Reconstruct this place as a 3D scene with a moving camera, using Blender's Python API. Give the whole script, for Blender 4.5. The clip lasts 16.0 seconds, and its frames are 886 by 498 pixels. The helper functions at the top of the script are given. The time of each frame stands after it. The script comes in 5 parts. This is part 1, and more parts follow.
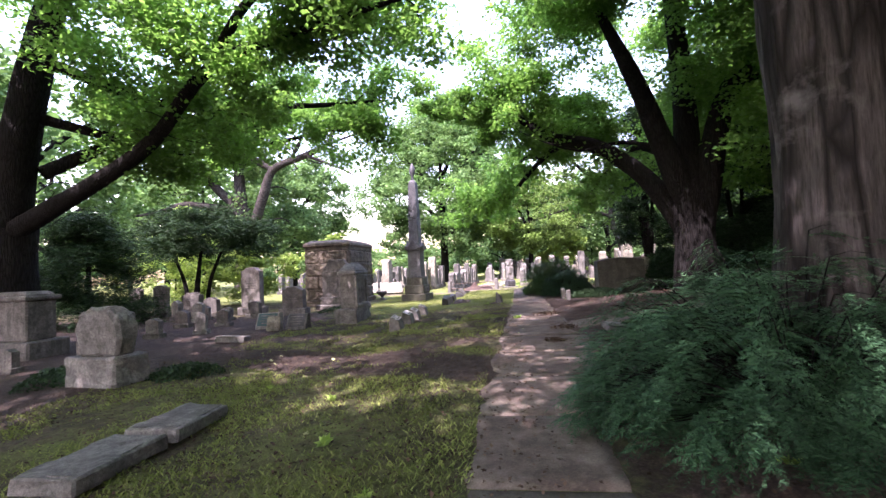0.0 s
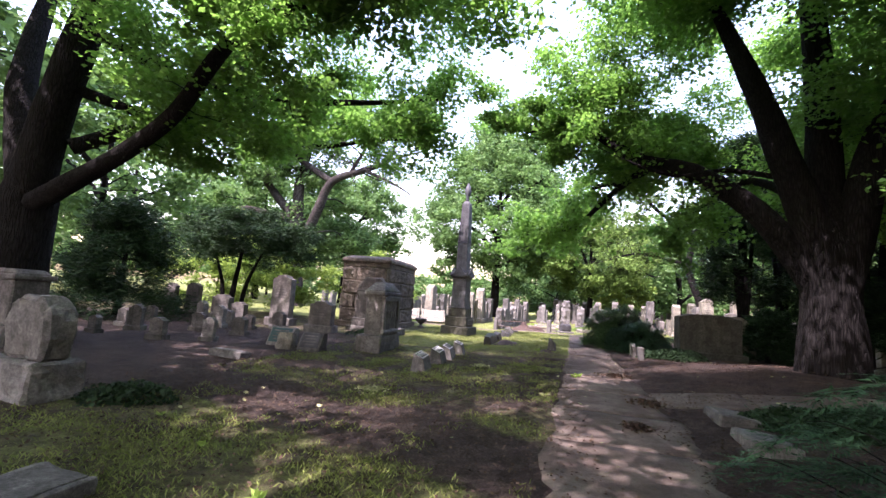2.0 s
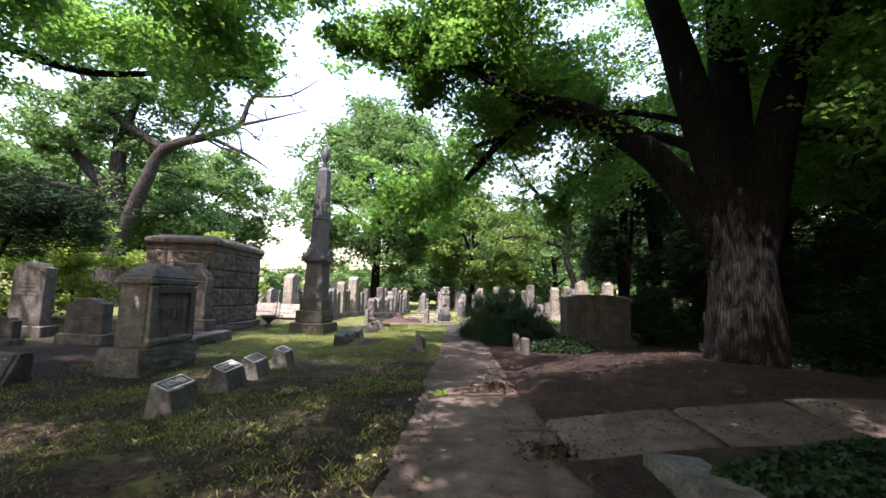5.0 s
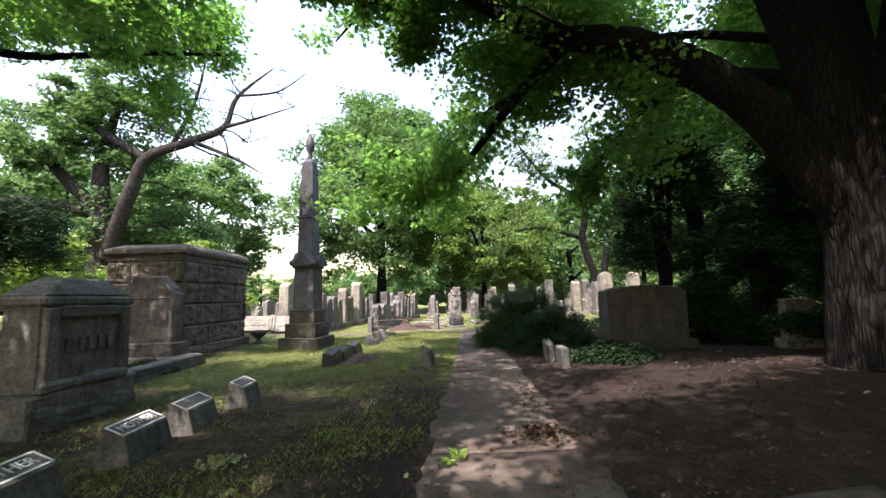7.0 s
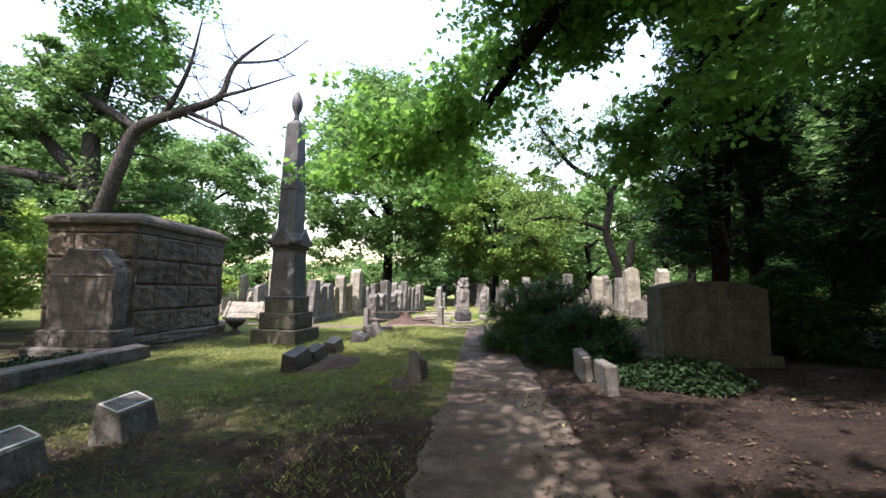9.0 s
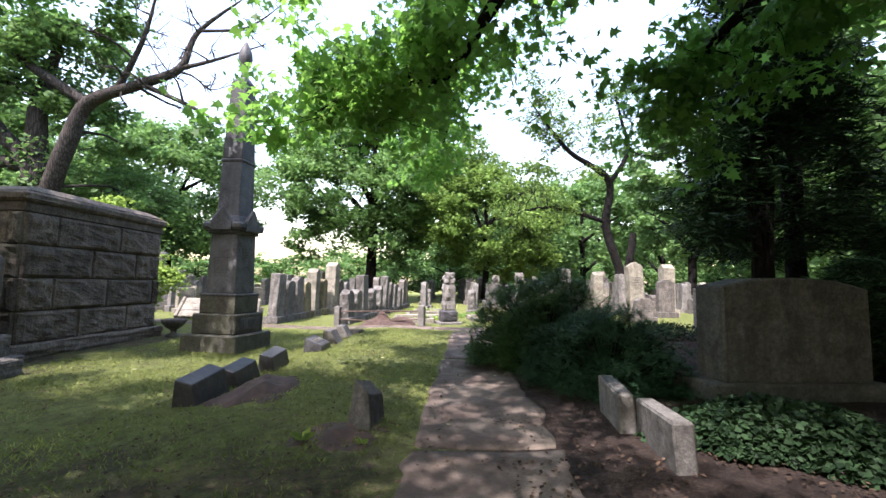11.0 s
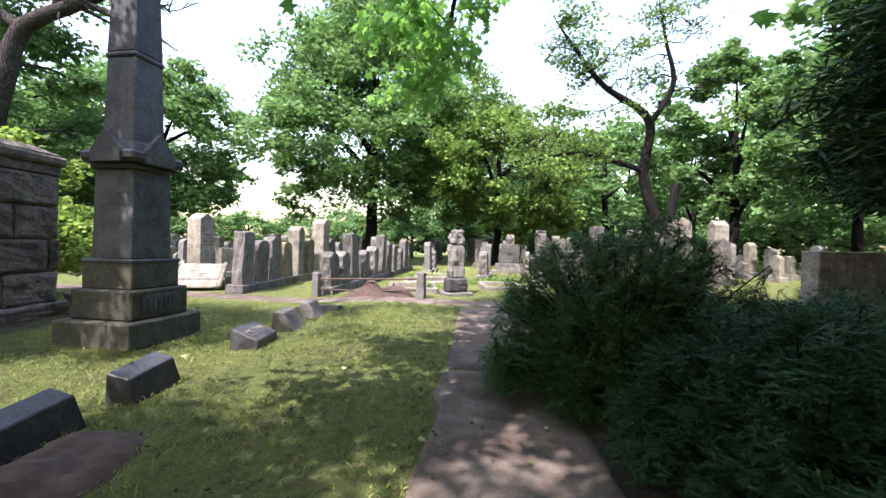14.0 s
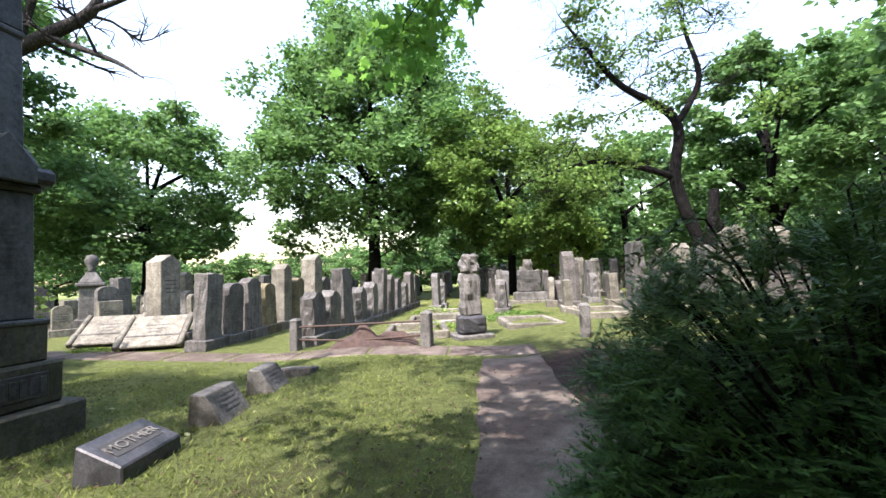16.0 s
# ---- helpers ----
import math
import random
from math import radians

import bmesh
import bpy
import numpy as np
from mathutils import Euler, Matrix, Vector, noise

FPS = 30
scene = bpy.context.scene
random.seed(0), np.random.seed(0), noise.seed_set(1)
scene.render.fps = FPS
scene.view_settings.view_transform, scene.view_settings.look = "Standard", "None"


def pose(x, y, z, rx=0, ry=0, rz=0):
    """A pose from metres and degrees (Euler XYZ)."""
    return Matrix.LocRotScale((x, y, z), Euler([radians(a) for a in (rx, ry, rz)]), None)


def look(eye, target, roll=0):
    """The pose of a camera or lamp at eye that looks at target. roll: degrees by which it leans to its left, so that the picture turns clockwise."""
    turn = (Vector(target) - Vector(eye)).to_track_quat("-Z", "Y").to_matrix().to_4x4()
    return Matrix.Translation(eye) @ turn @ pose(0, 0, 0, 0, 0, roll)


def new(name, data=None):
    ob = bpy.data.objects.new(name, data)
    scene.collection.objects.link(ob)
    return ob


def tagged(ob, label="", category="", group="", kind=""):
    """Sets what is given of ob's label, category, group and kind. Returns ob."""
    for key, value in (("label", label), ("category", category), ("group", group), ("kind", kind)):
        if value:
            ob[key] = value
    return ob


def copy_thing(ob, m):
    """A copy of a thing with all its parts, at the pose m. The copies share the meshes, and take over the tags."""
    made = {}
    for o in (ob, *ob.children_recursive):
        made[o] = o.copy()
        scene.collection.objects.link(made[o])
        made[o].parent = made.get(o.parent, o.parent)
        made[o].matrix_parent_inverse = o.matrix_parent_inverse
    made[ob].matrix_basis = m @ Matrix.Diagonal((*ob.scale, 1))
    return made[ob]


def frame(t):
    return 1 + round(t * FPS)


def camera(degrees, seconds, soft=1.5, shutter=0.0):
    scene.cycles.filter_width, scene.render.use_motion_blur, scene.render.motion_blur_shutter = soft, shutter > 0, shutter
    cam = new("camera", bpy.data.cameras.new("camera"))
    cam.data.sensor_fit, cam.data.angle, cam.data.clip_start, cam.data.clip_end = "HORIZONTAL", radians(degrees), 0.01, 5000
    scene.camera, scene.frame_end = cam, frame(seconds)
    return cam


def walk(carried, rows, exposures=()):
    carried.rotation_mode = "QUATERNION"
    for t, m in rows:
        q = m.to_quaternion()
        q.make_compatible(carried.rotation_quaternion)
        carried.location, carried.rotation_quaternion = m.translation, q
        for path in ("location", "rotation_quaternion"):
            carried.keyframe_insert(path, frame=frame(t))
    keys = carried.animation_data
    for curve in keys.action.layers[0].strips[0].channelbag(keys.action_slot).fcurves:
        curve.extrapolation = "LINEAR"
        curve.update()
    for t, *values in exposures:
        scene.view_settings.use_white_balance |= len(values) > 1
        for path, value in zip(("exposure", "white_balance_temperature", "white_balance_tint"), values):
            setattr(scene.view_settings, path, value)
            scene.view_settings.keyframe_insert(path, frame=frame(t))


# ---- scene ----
cam = camera(92.9, 16.0)
METRES, EYE, TILT, LEAN, TURN = 18.8, 1.5, 0.0, 0.0, 7.3
ROWS = [
    (0.0, 0.0, 0.0, 0.0, 0.13, 2.61, 2.75),
    (0.5, 0.0005, 0.0305, -0.0001, 0.22, 4.43, 1.64),
    (1.0, 0.0051, 0.0606, -0.0019, 2.87, 5.44, 2.63),
    (1.5, 0.006, 0.0902, -0.0016, 7.06, 6.1, -3.13),
    (2.0, 0.0076, 0.1178, -0.0011, 6.91, 6.68, -4.3),
    (2.5, 0.0166, 0.1488, -0.0015, 7.66, 7.02, -2.77),
    (3.0, 0.0198, 0.1826, -0.002, 0.43, 7.04, -0.28),
    (3.5, 0.0335, 0.2149, -0.0027, -5.61, 5.42, 0.18),
    (6.0, 0.0709, 0.3681, -0.0056, -8.03, 6.86, -2.25),
    (6.5, 0.0753, 0.3958, -0.0046, -6.4, 5.64, -0.2),
    (7.0, 0.0792, 0.4278, -0.004, -6.42, 6.53, 1.24),
    (7.5, 0.0819, 0.458, -0.0039, -5.3, 6.1, 0.65),
    (8.0, 0.0891, 0.4905, -0.006, -2.26, 5.24, 0.96),
    (8.5, 0.0971, 0.5205, -0.0065, -4.0, 5.52, -0.29),
    (11.0, 0.1283, 0.6664, -0.0043, -6.33, 4.9, -1.25),
    (11.5, 0.1351, 0.6938, -0.0042, -7.29, 4.13, -0.88),
    (12.0, 0.1368, 0.726, -0.0047, -7.61, 3.66, -1.32),
    (12.5, 0.1444, 0.755, -0.0047, -7.53, 2.55, -0.58),
    (13.0, 0.1456, 0.7828, -0.0052, -4.03, 1.44, -1.19),
    (13.5, 0.1483, 0.8138, -0.0037, -3.7, 0.72, -1.93),
    (14.0, 0.1519, 0.8455, -0.0033, -5.21, -0.53, -1.25),
    (14.5, 0.1508, 0.8798, -0.007, -4.03, -0.41, -1.04),
    (15.0, 0.1576, 0.9135, -0.0081, -4.8, 0.29, 0.48),
    (15.5, 0.1611, 0.9465, -0.0081, -3.68, 1.41, 1.18),
    (16.0, 0.1655, 0.9802, -0.0056, -3.84, 3.81, 2.33),
]
walk(cam, [(t, pose(0, 0, EYE, TILT, LEAN, TURN) @ pose(METRES * x, METRES * y, METRES * z, 90 + pitch, roll, yaw)) for t, x, y, z, yaw, pitch, roll in ROWS],
     exposures=[(0.0, 2.85, 6150, 44), (3.0, 2.35, 6250, 38), (6.0, 2.15, 6500, 28), (8.5, 2.1, 6450, 25), (12.0, 2.3, 6200, 26), (14.5, 2.2, 6200, 25), (16.0, 2.05, 6200, 22)])

# ---- light ----
SUN_AZ, SUN_EL = radians(208), radians(56)      # clockwise from +y; the sun stands behind the walker's left shoulder
world = bpy.data.worlds.new("world")
scene.world = world
world.use_nodes = True
wn = world.node_tree
sky = wn.nodes.new("ShaderNodeTexSky")
sky.sky_type, sky.sun_disc = "NISHITA", False
sky.sun_elevation, sky.sun_rotation = SUN_EL, SUN_AZ
sky.air_density, sky.dust_density, sky.ozone_density = 1.8, 2.2, 0.0
wn.links.new(sky.outputs[0], wn.nodes["Background"].inputs[0])
wn.nodes["Background"].inputs[1].default_value = 0.15
sun_data = bpy.data.lights.new("sun", "SUN")
sun_data.energy, sun_data.angle, sun_data.color = 3.4, radians(0.55), (1.0, 0.95, 0.86)
sun = new("sun", sun_data)
sun_from = Vector((math.sin(SUN_AZ) * math.cos(SUN_EL), math.cos(SUN_AZ) * math.cos(SUN_EL), math.sin(SUN_EL)))
sun.matrix_world = look(sun_from * 60, (0, 0, 0))


# ---- materials ----
def shader(name):
    m = bpy.data.materials.new(name)
    m.use_nodes = True
    nt = m.node_tree
    return m, nt, nt.nodes["Principled BSDF"], nt.nodes["Material Output"]


def node(nt, kind, **values):
    n = nt.nodes.new(kind)
    for key, value in values.items():
        n.inputs[key].default_value = value
    return n


def coords(nt):
    return nt.nodes.new("ShaderNodeTexCoord").outputs["Object"]


def world_place(nt):
    return nt.nodes.new("ShaderNodeNewGeometry").outputs["Position"]


def noise_tex(nt, place, scale, detail=6.0, rough=0.6, warp=0.0):
    n = node(nt, "ShaderNodeTexNoise", Scale=scale, Detail=detail, Roughness=rough, Distortion=warp)
    nt.links.new(place, n.inputs["Vector"])
    return n.outputs["Fac"]


def ramp(nt, fac, *stops):
    r = nt.nodes.new("ShaderNodeValToRGB")
    els = r.color_ramp.elements
    while len(els) < len(stops):
        els.new(0.5)
    for el, (at, col) in zip(els, stops):
        el.position, el.color = at, (*col, 1) if len(col) == 3 else col
    nt.links.new(fac, r.inputs[0])
    return r.outputs[0]


def grey(v):
    return (v, v, v)


def mixed(nt, fac, a, b, mode="MIX"):
    m = nt.nodes.new("ShaderNodeMix")
    m.data_type, m.blend_type = "RGBA", mode
    for slot, value in ((0, fac), (6, a), (7, b)):
        if isinstance(value, (int, float)):
            m.inputs[slot].default_value = value
        elif isinstance(value, tuple):
            m.inputs[slot].default_value = (*value, 1)
        else:
            nt.links.new(value, m.inputs[slot])
    return m.outputs[2]


def calc(nt, op, a, b=0.0, clamp=False):
    m = nt.nodes.new("ShaderNodeMath")
    m.operation, m.use_clamp = op, clamp
    for slot, value in ((0, a), (1, b)):
        if isinstance(value, (int, float)):
            m.inputs[slot].default_value = value
        else:
            nt.links.new(value, m.inputs[slot])
    return m.outputs[0]


def spread(nt, value, a, b, lo=0.0, hi=1.0):
    m = nt.nodes.new("ShaderNodeMapRange")
    m.interpolation_type = "SMOOTHSTEP"
    for slot, v in ((1, a), (2, b), (3, lo), (4, hi)):
        m.inputs[slot].default_value = v
    nt.links.new(value, m.inputs[0])
    return m.outputs[0]


def bump(nt, bsdf, height, strength, distance=0.02):
    b = node(nt, "ShaderNodeBump", Strength=strength, Distance=distance)
    nt.links.new(height, b.inputs["Height"])
    nt.links.new(b.outputs[0], bsdf.inputs["Normal"])


def stone(name, dark, light, stain, grain=90.0, rough=0.85, relief=0.5, streak=0.45):
    """Weathered stone: grain, blotches and dark runs of water down its faces."""
    m, nt, bsdf, out = shader(name)
    p = world_place(nt)
    base = ramp(nt, noise_tex(nt, p, grain, 3.0, 0.7), (0.3, dark), (0.7, light))
    blotch = ramp(nt, noise_tex(nt, p, 3.1, 7.0, 0.65, 0.4), (0.38, grey(0.55)), (0.62, grey(1.1)))
    col = mixed(nt, 1.0, base, blotch, "MULTIPLY")
    pits = ramp(nt, noise_tex(nt, p, 21.0, 8.0, 0.75), (0.34, grey(0.5)), (0.66, grey(1.35)))
    col = mixed(nt, 1.0, col, pits, "MULTIPLY")
    stretch = nt.nodes.new("ShaderNodeMapping")
    stretch.inputs["Scale"].default_value = (1, 1, 0.09)
    nt.links.new(p, stretch.inputs[0])
    runs = ramp(nt, noise_tex(nt, stretch.outputs[0], 9.0, 5.0, 0.6), (0.45, grey(0)), (0.68, grey(1)))
    col = mixed(nt, calc(nt, "MULTIPLY", runs, streak), col, stain)
    info = nt.nodes.new("ShaderNodeObjectInfo")
    tone = ramp(nt, info.outputs["Random"], (0.0, grey(0.72)), (1.0, grey(1.15)))
    nt.links.new(mixed(nt, 1.0, col, tone, "MULTIPLY"), bsdf.inputs["Base Color"])
    bsdf.inputs["Roughness"].default_value = rough
    bsdf.inputs["Specular IOR Level"].default_value = 0.25
    h = calc(nt, "ADD", noise_tex(nt, p, grain * 0.5, 4.0), calc(nt, "MULTIPLY", noise_tex(nt, p, 14.0, 6.0), 1.5))
    bump(nt, bsdf, h, relief, 0.012)
    return m


def bark(name, dark, light, ridge=9.0, relief=1.0, pale=None):
    m, nt, bsdf, out = shader(name)
    p = world_place(nt)
    s = nt.nodes.new("ShaderNodeMapping")
    s.inputs["Scale"].default_value = (1, 1, 0.1)
    nt.links.new(p, s.inputs[0])
    v = nt.nodes.new("ShaderNodeTexVoronoi")
    v.feature = "DISTANCE_TO_EDGE"
    v.inputs["Scale"].default_value = ridge
    warp = mixed(nt, 0.12, s.outputs[0], node(nt, "ShaderNodeTexNoise", Scale=5.0).outputs["Color"])
    nt.links.new(warp, v.inputs["Vector"])
    crack = ramp(nt, v.outputs["Distance"], (0.0, grey(0)), (0.22, grey(1)))
    fine = noise_tex(nt, s.outputs[0], 38.0, 6.0, 0.7)
    col = mixed(nt, crack, tuple(c * 0.6 for c in dark), ramp(nt, fine, (0.3, dark), (0.72, light)))
    lichen = ramp(nt, noise_tex(nt, p, 2.3, 6.0, 0.65), (0.55, grey(0)), (0.72, grey(1)))
    if pale:
        col = mixed(nt, calc(nt, "MULTIPLY", lichen, 0.6), col, pale)
    nt.links.new(col, bsdf.inputs["Base Color"])
    bsdf.inputs["Roughness"].default_value = 0.95
    bsdf.inputs["Specular IOR Level"].default_value = 0.08
    bump(nt, bsdf, calc(nt, "ADD", crack, calc(nt, "MULTIPLY", fine, 0.6)), relief, 0.03)
    return m


def foliage(name, dark, light, through_col, gloss=0.42, thin=0.4):
    """Leaves that let some light through; each leaf has its own green."""
    m, nt, bsdf, out = shader(name)
    island = nt.nodes.new("ShaderNodeNewGeometry").outputs["Random Per Island"]
    p = world_place(nt)
    col = ramp(nt, island, (0.0, dark), (0.62, light), (0.97, tuple(min(1, c * 1.35) for c in light)))
    patch = ramp(nt, noise_tex(nt, p, 0.5, 4.0), (0.35, grey(0.7)), (0.65, grey(1.2)))
    col = mixed(nt, 1.0, col, patch, "MULTIPLY")
    nt.links.new(col, bsdf.inputs["Base Color"])
    bsdf.inputs["Roughness"].default_value = gloss
    bsdf.inputs["Specular IOR Level"].default_value = 0.12
    tr = nt.nodes.new("ShaderNodeBsdfTranslucent")
    nt.links.new(mixed(nt, 1.0, patch, through_col, "MULTIPLY"), tr.inputs[0])
    mx = nt.nodes.new("ShaderNodeMixShader")
    mx.inputs[0].default_value = thin
    nt.links.new(bsdf.outputs[0], mx.inputs[1])
    nt.links.new(tr.outputs[0], mx.inputs[2])
    nt.links.new(mx.outputs[0], out.inputs[0])
    return m


def plain(name, col, rough=0.7, metal=0.0, vary=0.35, scale=20.0):
    m, nt, bsdf, out = shader(name)
    p = world_place(nt)
    c = mixed(nt, ramp(nt, noise_tex(nt, p, scale, 5.0), (0.35, grey(0)), (0.7, grey(1))), tuple(v * (1 - vary) for v in col), col)
    nt.links.new(c, bsdf.inputs["Base Color"])
    bsdf.inputs["Roughness"].default_value, bsdf.inputs["Metallic"].default_value = rough, metal
    bump(nt, bsdf, noise_tex(nt, p, scale * 4, 4.0), 0.25, 0.005)
    return m


def ground_material():
    """Bare brown soil, leaf litter and thin lawn; the lawn thickens further along the walk and keeps to one side of the path."""
    m, nt, bsdf, out = shader("soil_and_grass")
    p = world_place(nt)
    xyz = nt.nodes.new("ShaderNodeSeparateXYZ")
    nt.links.new(p, xyz.inputs[0])
    x, y = xyz.outputs[0], xyz.outputs[1]
    soil = ramp(nt, noise_tex(nt, p, 34.0, 8.0, 0.75), (0.25, (0.02, 0.0135, 0.011)), (0.5, (0.056, 0.039, 0.031)), (0.75, (0.135, 0.1, 0.082)))
    dry = ramp(nt, noise_tex(nt, p, 1.6, 5.0, 0.6), (0.35, grey(0.62)), (0.7, grey(1.25)))
    soil = mixed(nt, 1.0, soil, dry, "MULTIPLY")
    turf = ramp(nt, noise_tex(nt, p, 60.0, 8.0, 0.8), (0.25, (0.042, 0.054, 0.016)), (0.5, (0.132, 0.16, 0.044)), (0.75, (0.26, 0.275, 0.1)))
    straw = ramp(nt, noise_tex(nt, p, 22.0, 6.0, 0.7), (0.55, grey(0)), (0.72, grey(1)))
    turf = mixed(nt, calc(nt, "MULTIPLY", straw, 0.6), turf, (0.13, 0.1, 0.055))
    # how well the grass grows
    along = calc(nt, "ADD", spread(nt, y, 13.5, 18.5, 0.0, 0.34), spread(nt, y, 6.0, 9.5, 0.16, 0.02))
    right = spread(nt, x, 0.6, 2.0, 0.0, -0.6)
    far_right = spread(nt, y, 24.0, 29.0, 0.0, 0.6)
    left = spread(nt, x, -8.0, -4.5, -0.28, 0.0)
    far_left = spread(nt, y, 24.0, 28.0, 0.0, 0.25)
    lane_y = calc(nt, "ADD", y, calc(nt, "MULTIPLY", x, 0.42))
    lane = calc(nt, "MULTIPLY", spread(nt, lane_y, 5.2, 5.9, 0.0, 1.0), spread(nt, lane_y, 6.5, 7.3, 1.0, 0.0))
    growth = calc(nt, "ADD", calc(nt, "ADD", along, right), calc(nt, "ADD", left, calc(nt, "ADD", far_right, far_left)))
    trodden = calc(nt, "MULTIPLY", spread(nt, x, -1.0, -0.1, 0.0, 0.4), calc(nt, "MULTIPLY", spread(nt, y, 9.5, 11.0), spread(nt, y, 13.8, 15.6, 1.0, 0.0)))
    growth = calc(nt, "SUBTRACT", calc(nt, "SUBTRACT", growth, trodden), calc(nt, "MULTIPLY", lane, 0.5))
    patchy = calc(nt, "ADD", calc(nt, "MULTIPLY", noise_tex(nt, p, 0.9, 6.0, 0.65), 0.9), calc(nt, "MULTIPLY", noise_tex(nt, p, 9.0, 6.0, 0.7), 0.5))
    lawn = spread(nt, calc(nt, "ADD", growth, patchy), 0.64, 1.08)
    mottle = ramp(nt, noise_tex(nt, p, 5.5, 12.0, 0.82), (0.36, grey(0.55)), (0.5, grey(0.95)), (0.66, grey(1.5)))
    nt.links.new(mixed(nt, 1.0, mixed(nt, lawn, soil, turf), mottle, "MULTIPLY"), bsdf.inputs["Base Color"])
    bsdf.inputs["Roughness"].default_value = 0.95
    bsdf.inputs["Specular IOR Level"].default_value = 0.2
    h = calc(nt, "ADD", noise_tex(nt, p, 26.0, 8.0, 0.75), noise_tex(nt, p, 110.0, 4.0, 0.7))
    bump(nt, bsdf, h, 1.0, 0.05)
    return m


def concrete_material():
    m, nt, bsdf, out = shader("worn_concrete")
    p = world_place(nt)
    col = ramp(nt, noise_tex(nt, p, 70.0, 6.0, 0.7), (0.3, (0.094, 0.076, 0.061)), (0.7, (0.172, 0.142, 0.115)))
    dirt = ramp(nt, noise_tex(nt, p, 0.95, 9.0, 0.7), (0.43, grey(0)), (0.54, grey(1)))
    earth = ramp(nt, noise_tex(nt, p, 34.0, 8.0, 0.75), (0.25, (0.02, 0.013, 0.011)), (0.5, (0.056, 0.038, 0.031)), (0.75, (0.115, 0.084, 0.07)))
    col = mixed(nt, calc(nt, "MULTIPLY", dirt, 0.65), col, earth)
    damp = ramp(nt, noise_tex(nt, p, 3.4, 7.0, 0.7), (0.4, grey(0.72)), (0.6, grey(1.12)))
    col = mixed(nt, 1.0, col, damp, "MULTIPLY")
    specks = ramp(nt, noise_tex(nt, p, 11.0, 5.0, 0.6), (0.64, grey(0)), (0.7, grey(1)))
    col = mixed(nt, calc(nt, "MULTIPLY", specks, 0.6), col, (0.07, 0.05, 0.04))
    nt.links.new(col, bsdf.inputs["Base Color"])
    bsdf.inputs["Roughness"].default_value = 0.92
    bsdf.inputs["Specular IOR Level"].default_value = 0.2
    bump(nt, bsdf, noise_tex(nt, p, 60.0, 6.0, 0.7), 0.35, 0.01)
    return m


GROUND = ground_material()
CONCRETE = concrete_material()
GRANITE = stone("grey_granite", (0.105, 0.101, 0.093), (0.2, 0.191, 0.174), (0.048, 0.046, 0.04))
DARK_GRANITE = stone("dark_granite", (0.035, 0.035, 0.038), (0.075, 0.075, 0.08), (0.02, 0.02, 0.02), 120.0, 0.4, 0.2, 0.3)
# green-grey granite with the shade on the family stone put into its colour
SHADED_GRANITE = stone("shaded_green_grey_granite", (0.068, 0.07, 0.06), (0.128, 0.13, 0.112), (0.04, 0.043, 0.034))
BROWNSTONE = stone("brown_grey_stone", (0.1, 0.092, 0.083), (0.18, 0.166, 0.148), (0.04, 0.037, 0.034), 70.0, 0.9, 0.7, 0.55)
ASHLAR = stone("rock_faced_ashlar", (0.08, 0.066, 0.051), (0.172, 0.145, 0.115), (0.038, 0.033, 0.027), 45.0, 0.92, 1.0, 0.45)
OBELISK = stone("blue_grey_granite", (0.045, 0.047, 0.052), (0.088, 0.091, 0.098), (0.085, 0.085, 0.082), 110.0, 0.6, 0.25, 0.5)
MOSSY_GRANITE = stone("mossy_dark_granite", (0.045, 0.044, 0.036), (0.088, 0.086, 0.07), (0.05, 0.055, 0.026), 100.0, 0.8, 0.35, 0.55)
MARBLE = stone("weathered_marble", (0.165, 0.154, 0.122), (0.272, 0.252, 0.198), (0.08, 0.077, 0.06), 40.0, 0.8, 0.35, 0.5)
SAND = stone("mossy_sandstone", (0.13, 0.11, 0.065), (0.22, 0.19, 0.12), (0.065, 0.07, 0.028), 50.0, 0.92, 0.6, 0.6)
INSCRIBED = plain("cut_letters", (0.045, 0.045, 0.045), 0.9)
RIM = plain("pale_cut_rim", (0.6, 0.6, 0.58), 0.7)
BRONZE = plain("green_bronze", (0.012, 0.055, 0.055), 0.6, 0.0)
IRON = plain("rusty_iron", (0.09, 0.06, 0.045), 0.7, 0.5)
SOIL = plain("dug_soil", (0.07, 0.043, 0.033), 0.95, 0.0, 0.6, 9.0)
MORTAR = plain("dark_mortar", (0.05, 0.045, 0.04), 0.95)
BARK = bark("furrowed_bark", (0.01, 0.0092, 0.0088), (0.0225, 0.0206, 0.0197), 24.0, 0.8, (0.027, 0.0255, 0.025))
PALE_BARK = bark("plated_grey_bark", (0.02, 0.018, 0.017), (0.085, 0.076, 0.072), 6.0, 1.0, (0.14, 0.133, 0.13))
GREY_BARK = bark("smooth_grey_bark", (0.028, 0.025, 0.023), (0.078, 0.07, 0.063), 12.0, 0.7, (0.095, 0.09, 0.084))
DEAD_WOOD = bark("bleached_wood", (0.18, 0.14, 0.12), (0.42, 0.36, 0.32), 6.0, 0.6, (0.5, 0.46, 0.42))
MAPLE = foliage("maple_leaves", (0.03, 0.08, 0.017), (0.07, 0.16, 0.034), (0.23, 0.47, 0.08), 0.45, 0.48)
FAR_GREEN = foliage("far_leaves", (0.038, 0.08, 0.03), (0.1, 0.18, 0.062), (0.16, 0.31, 0.08), 0.55, 0.33)
LIGHT_GREEN = foliage("light_leaves", (0.09, 0.15, 0.03), (0.19, 0.28, 0.06), (0.3, 0.45, 0.08), 0.5, 0.35)
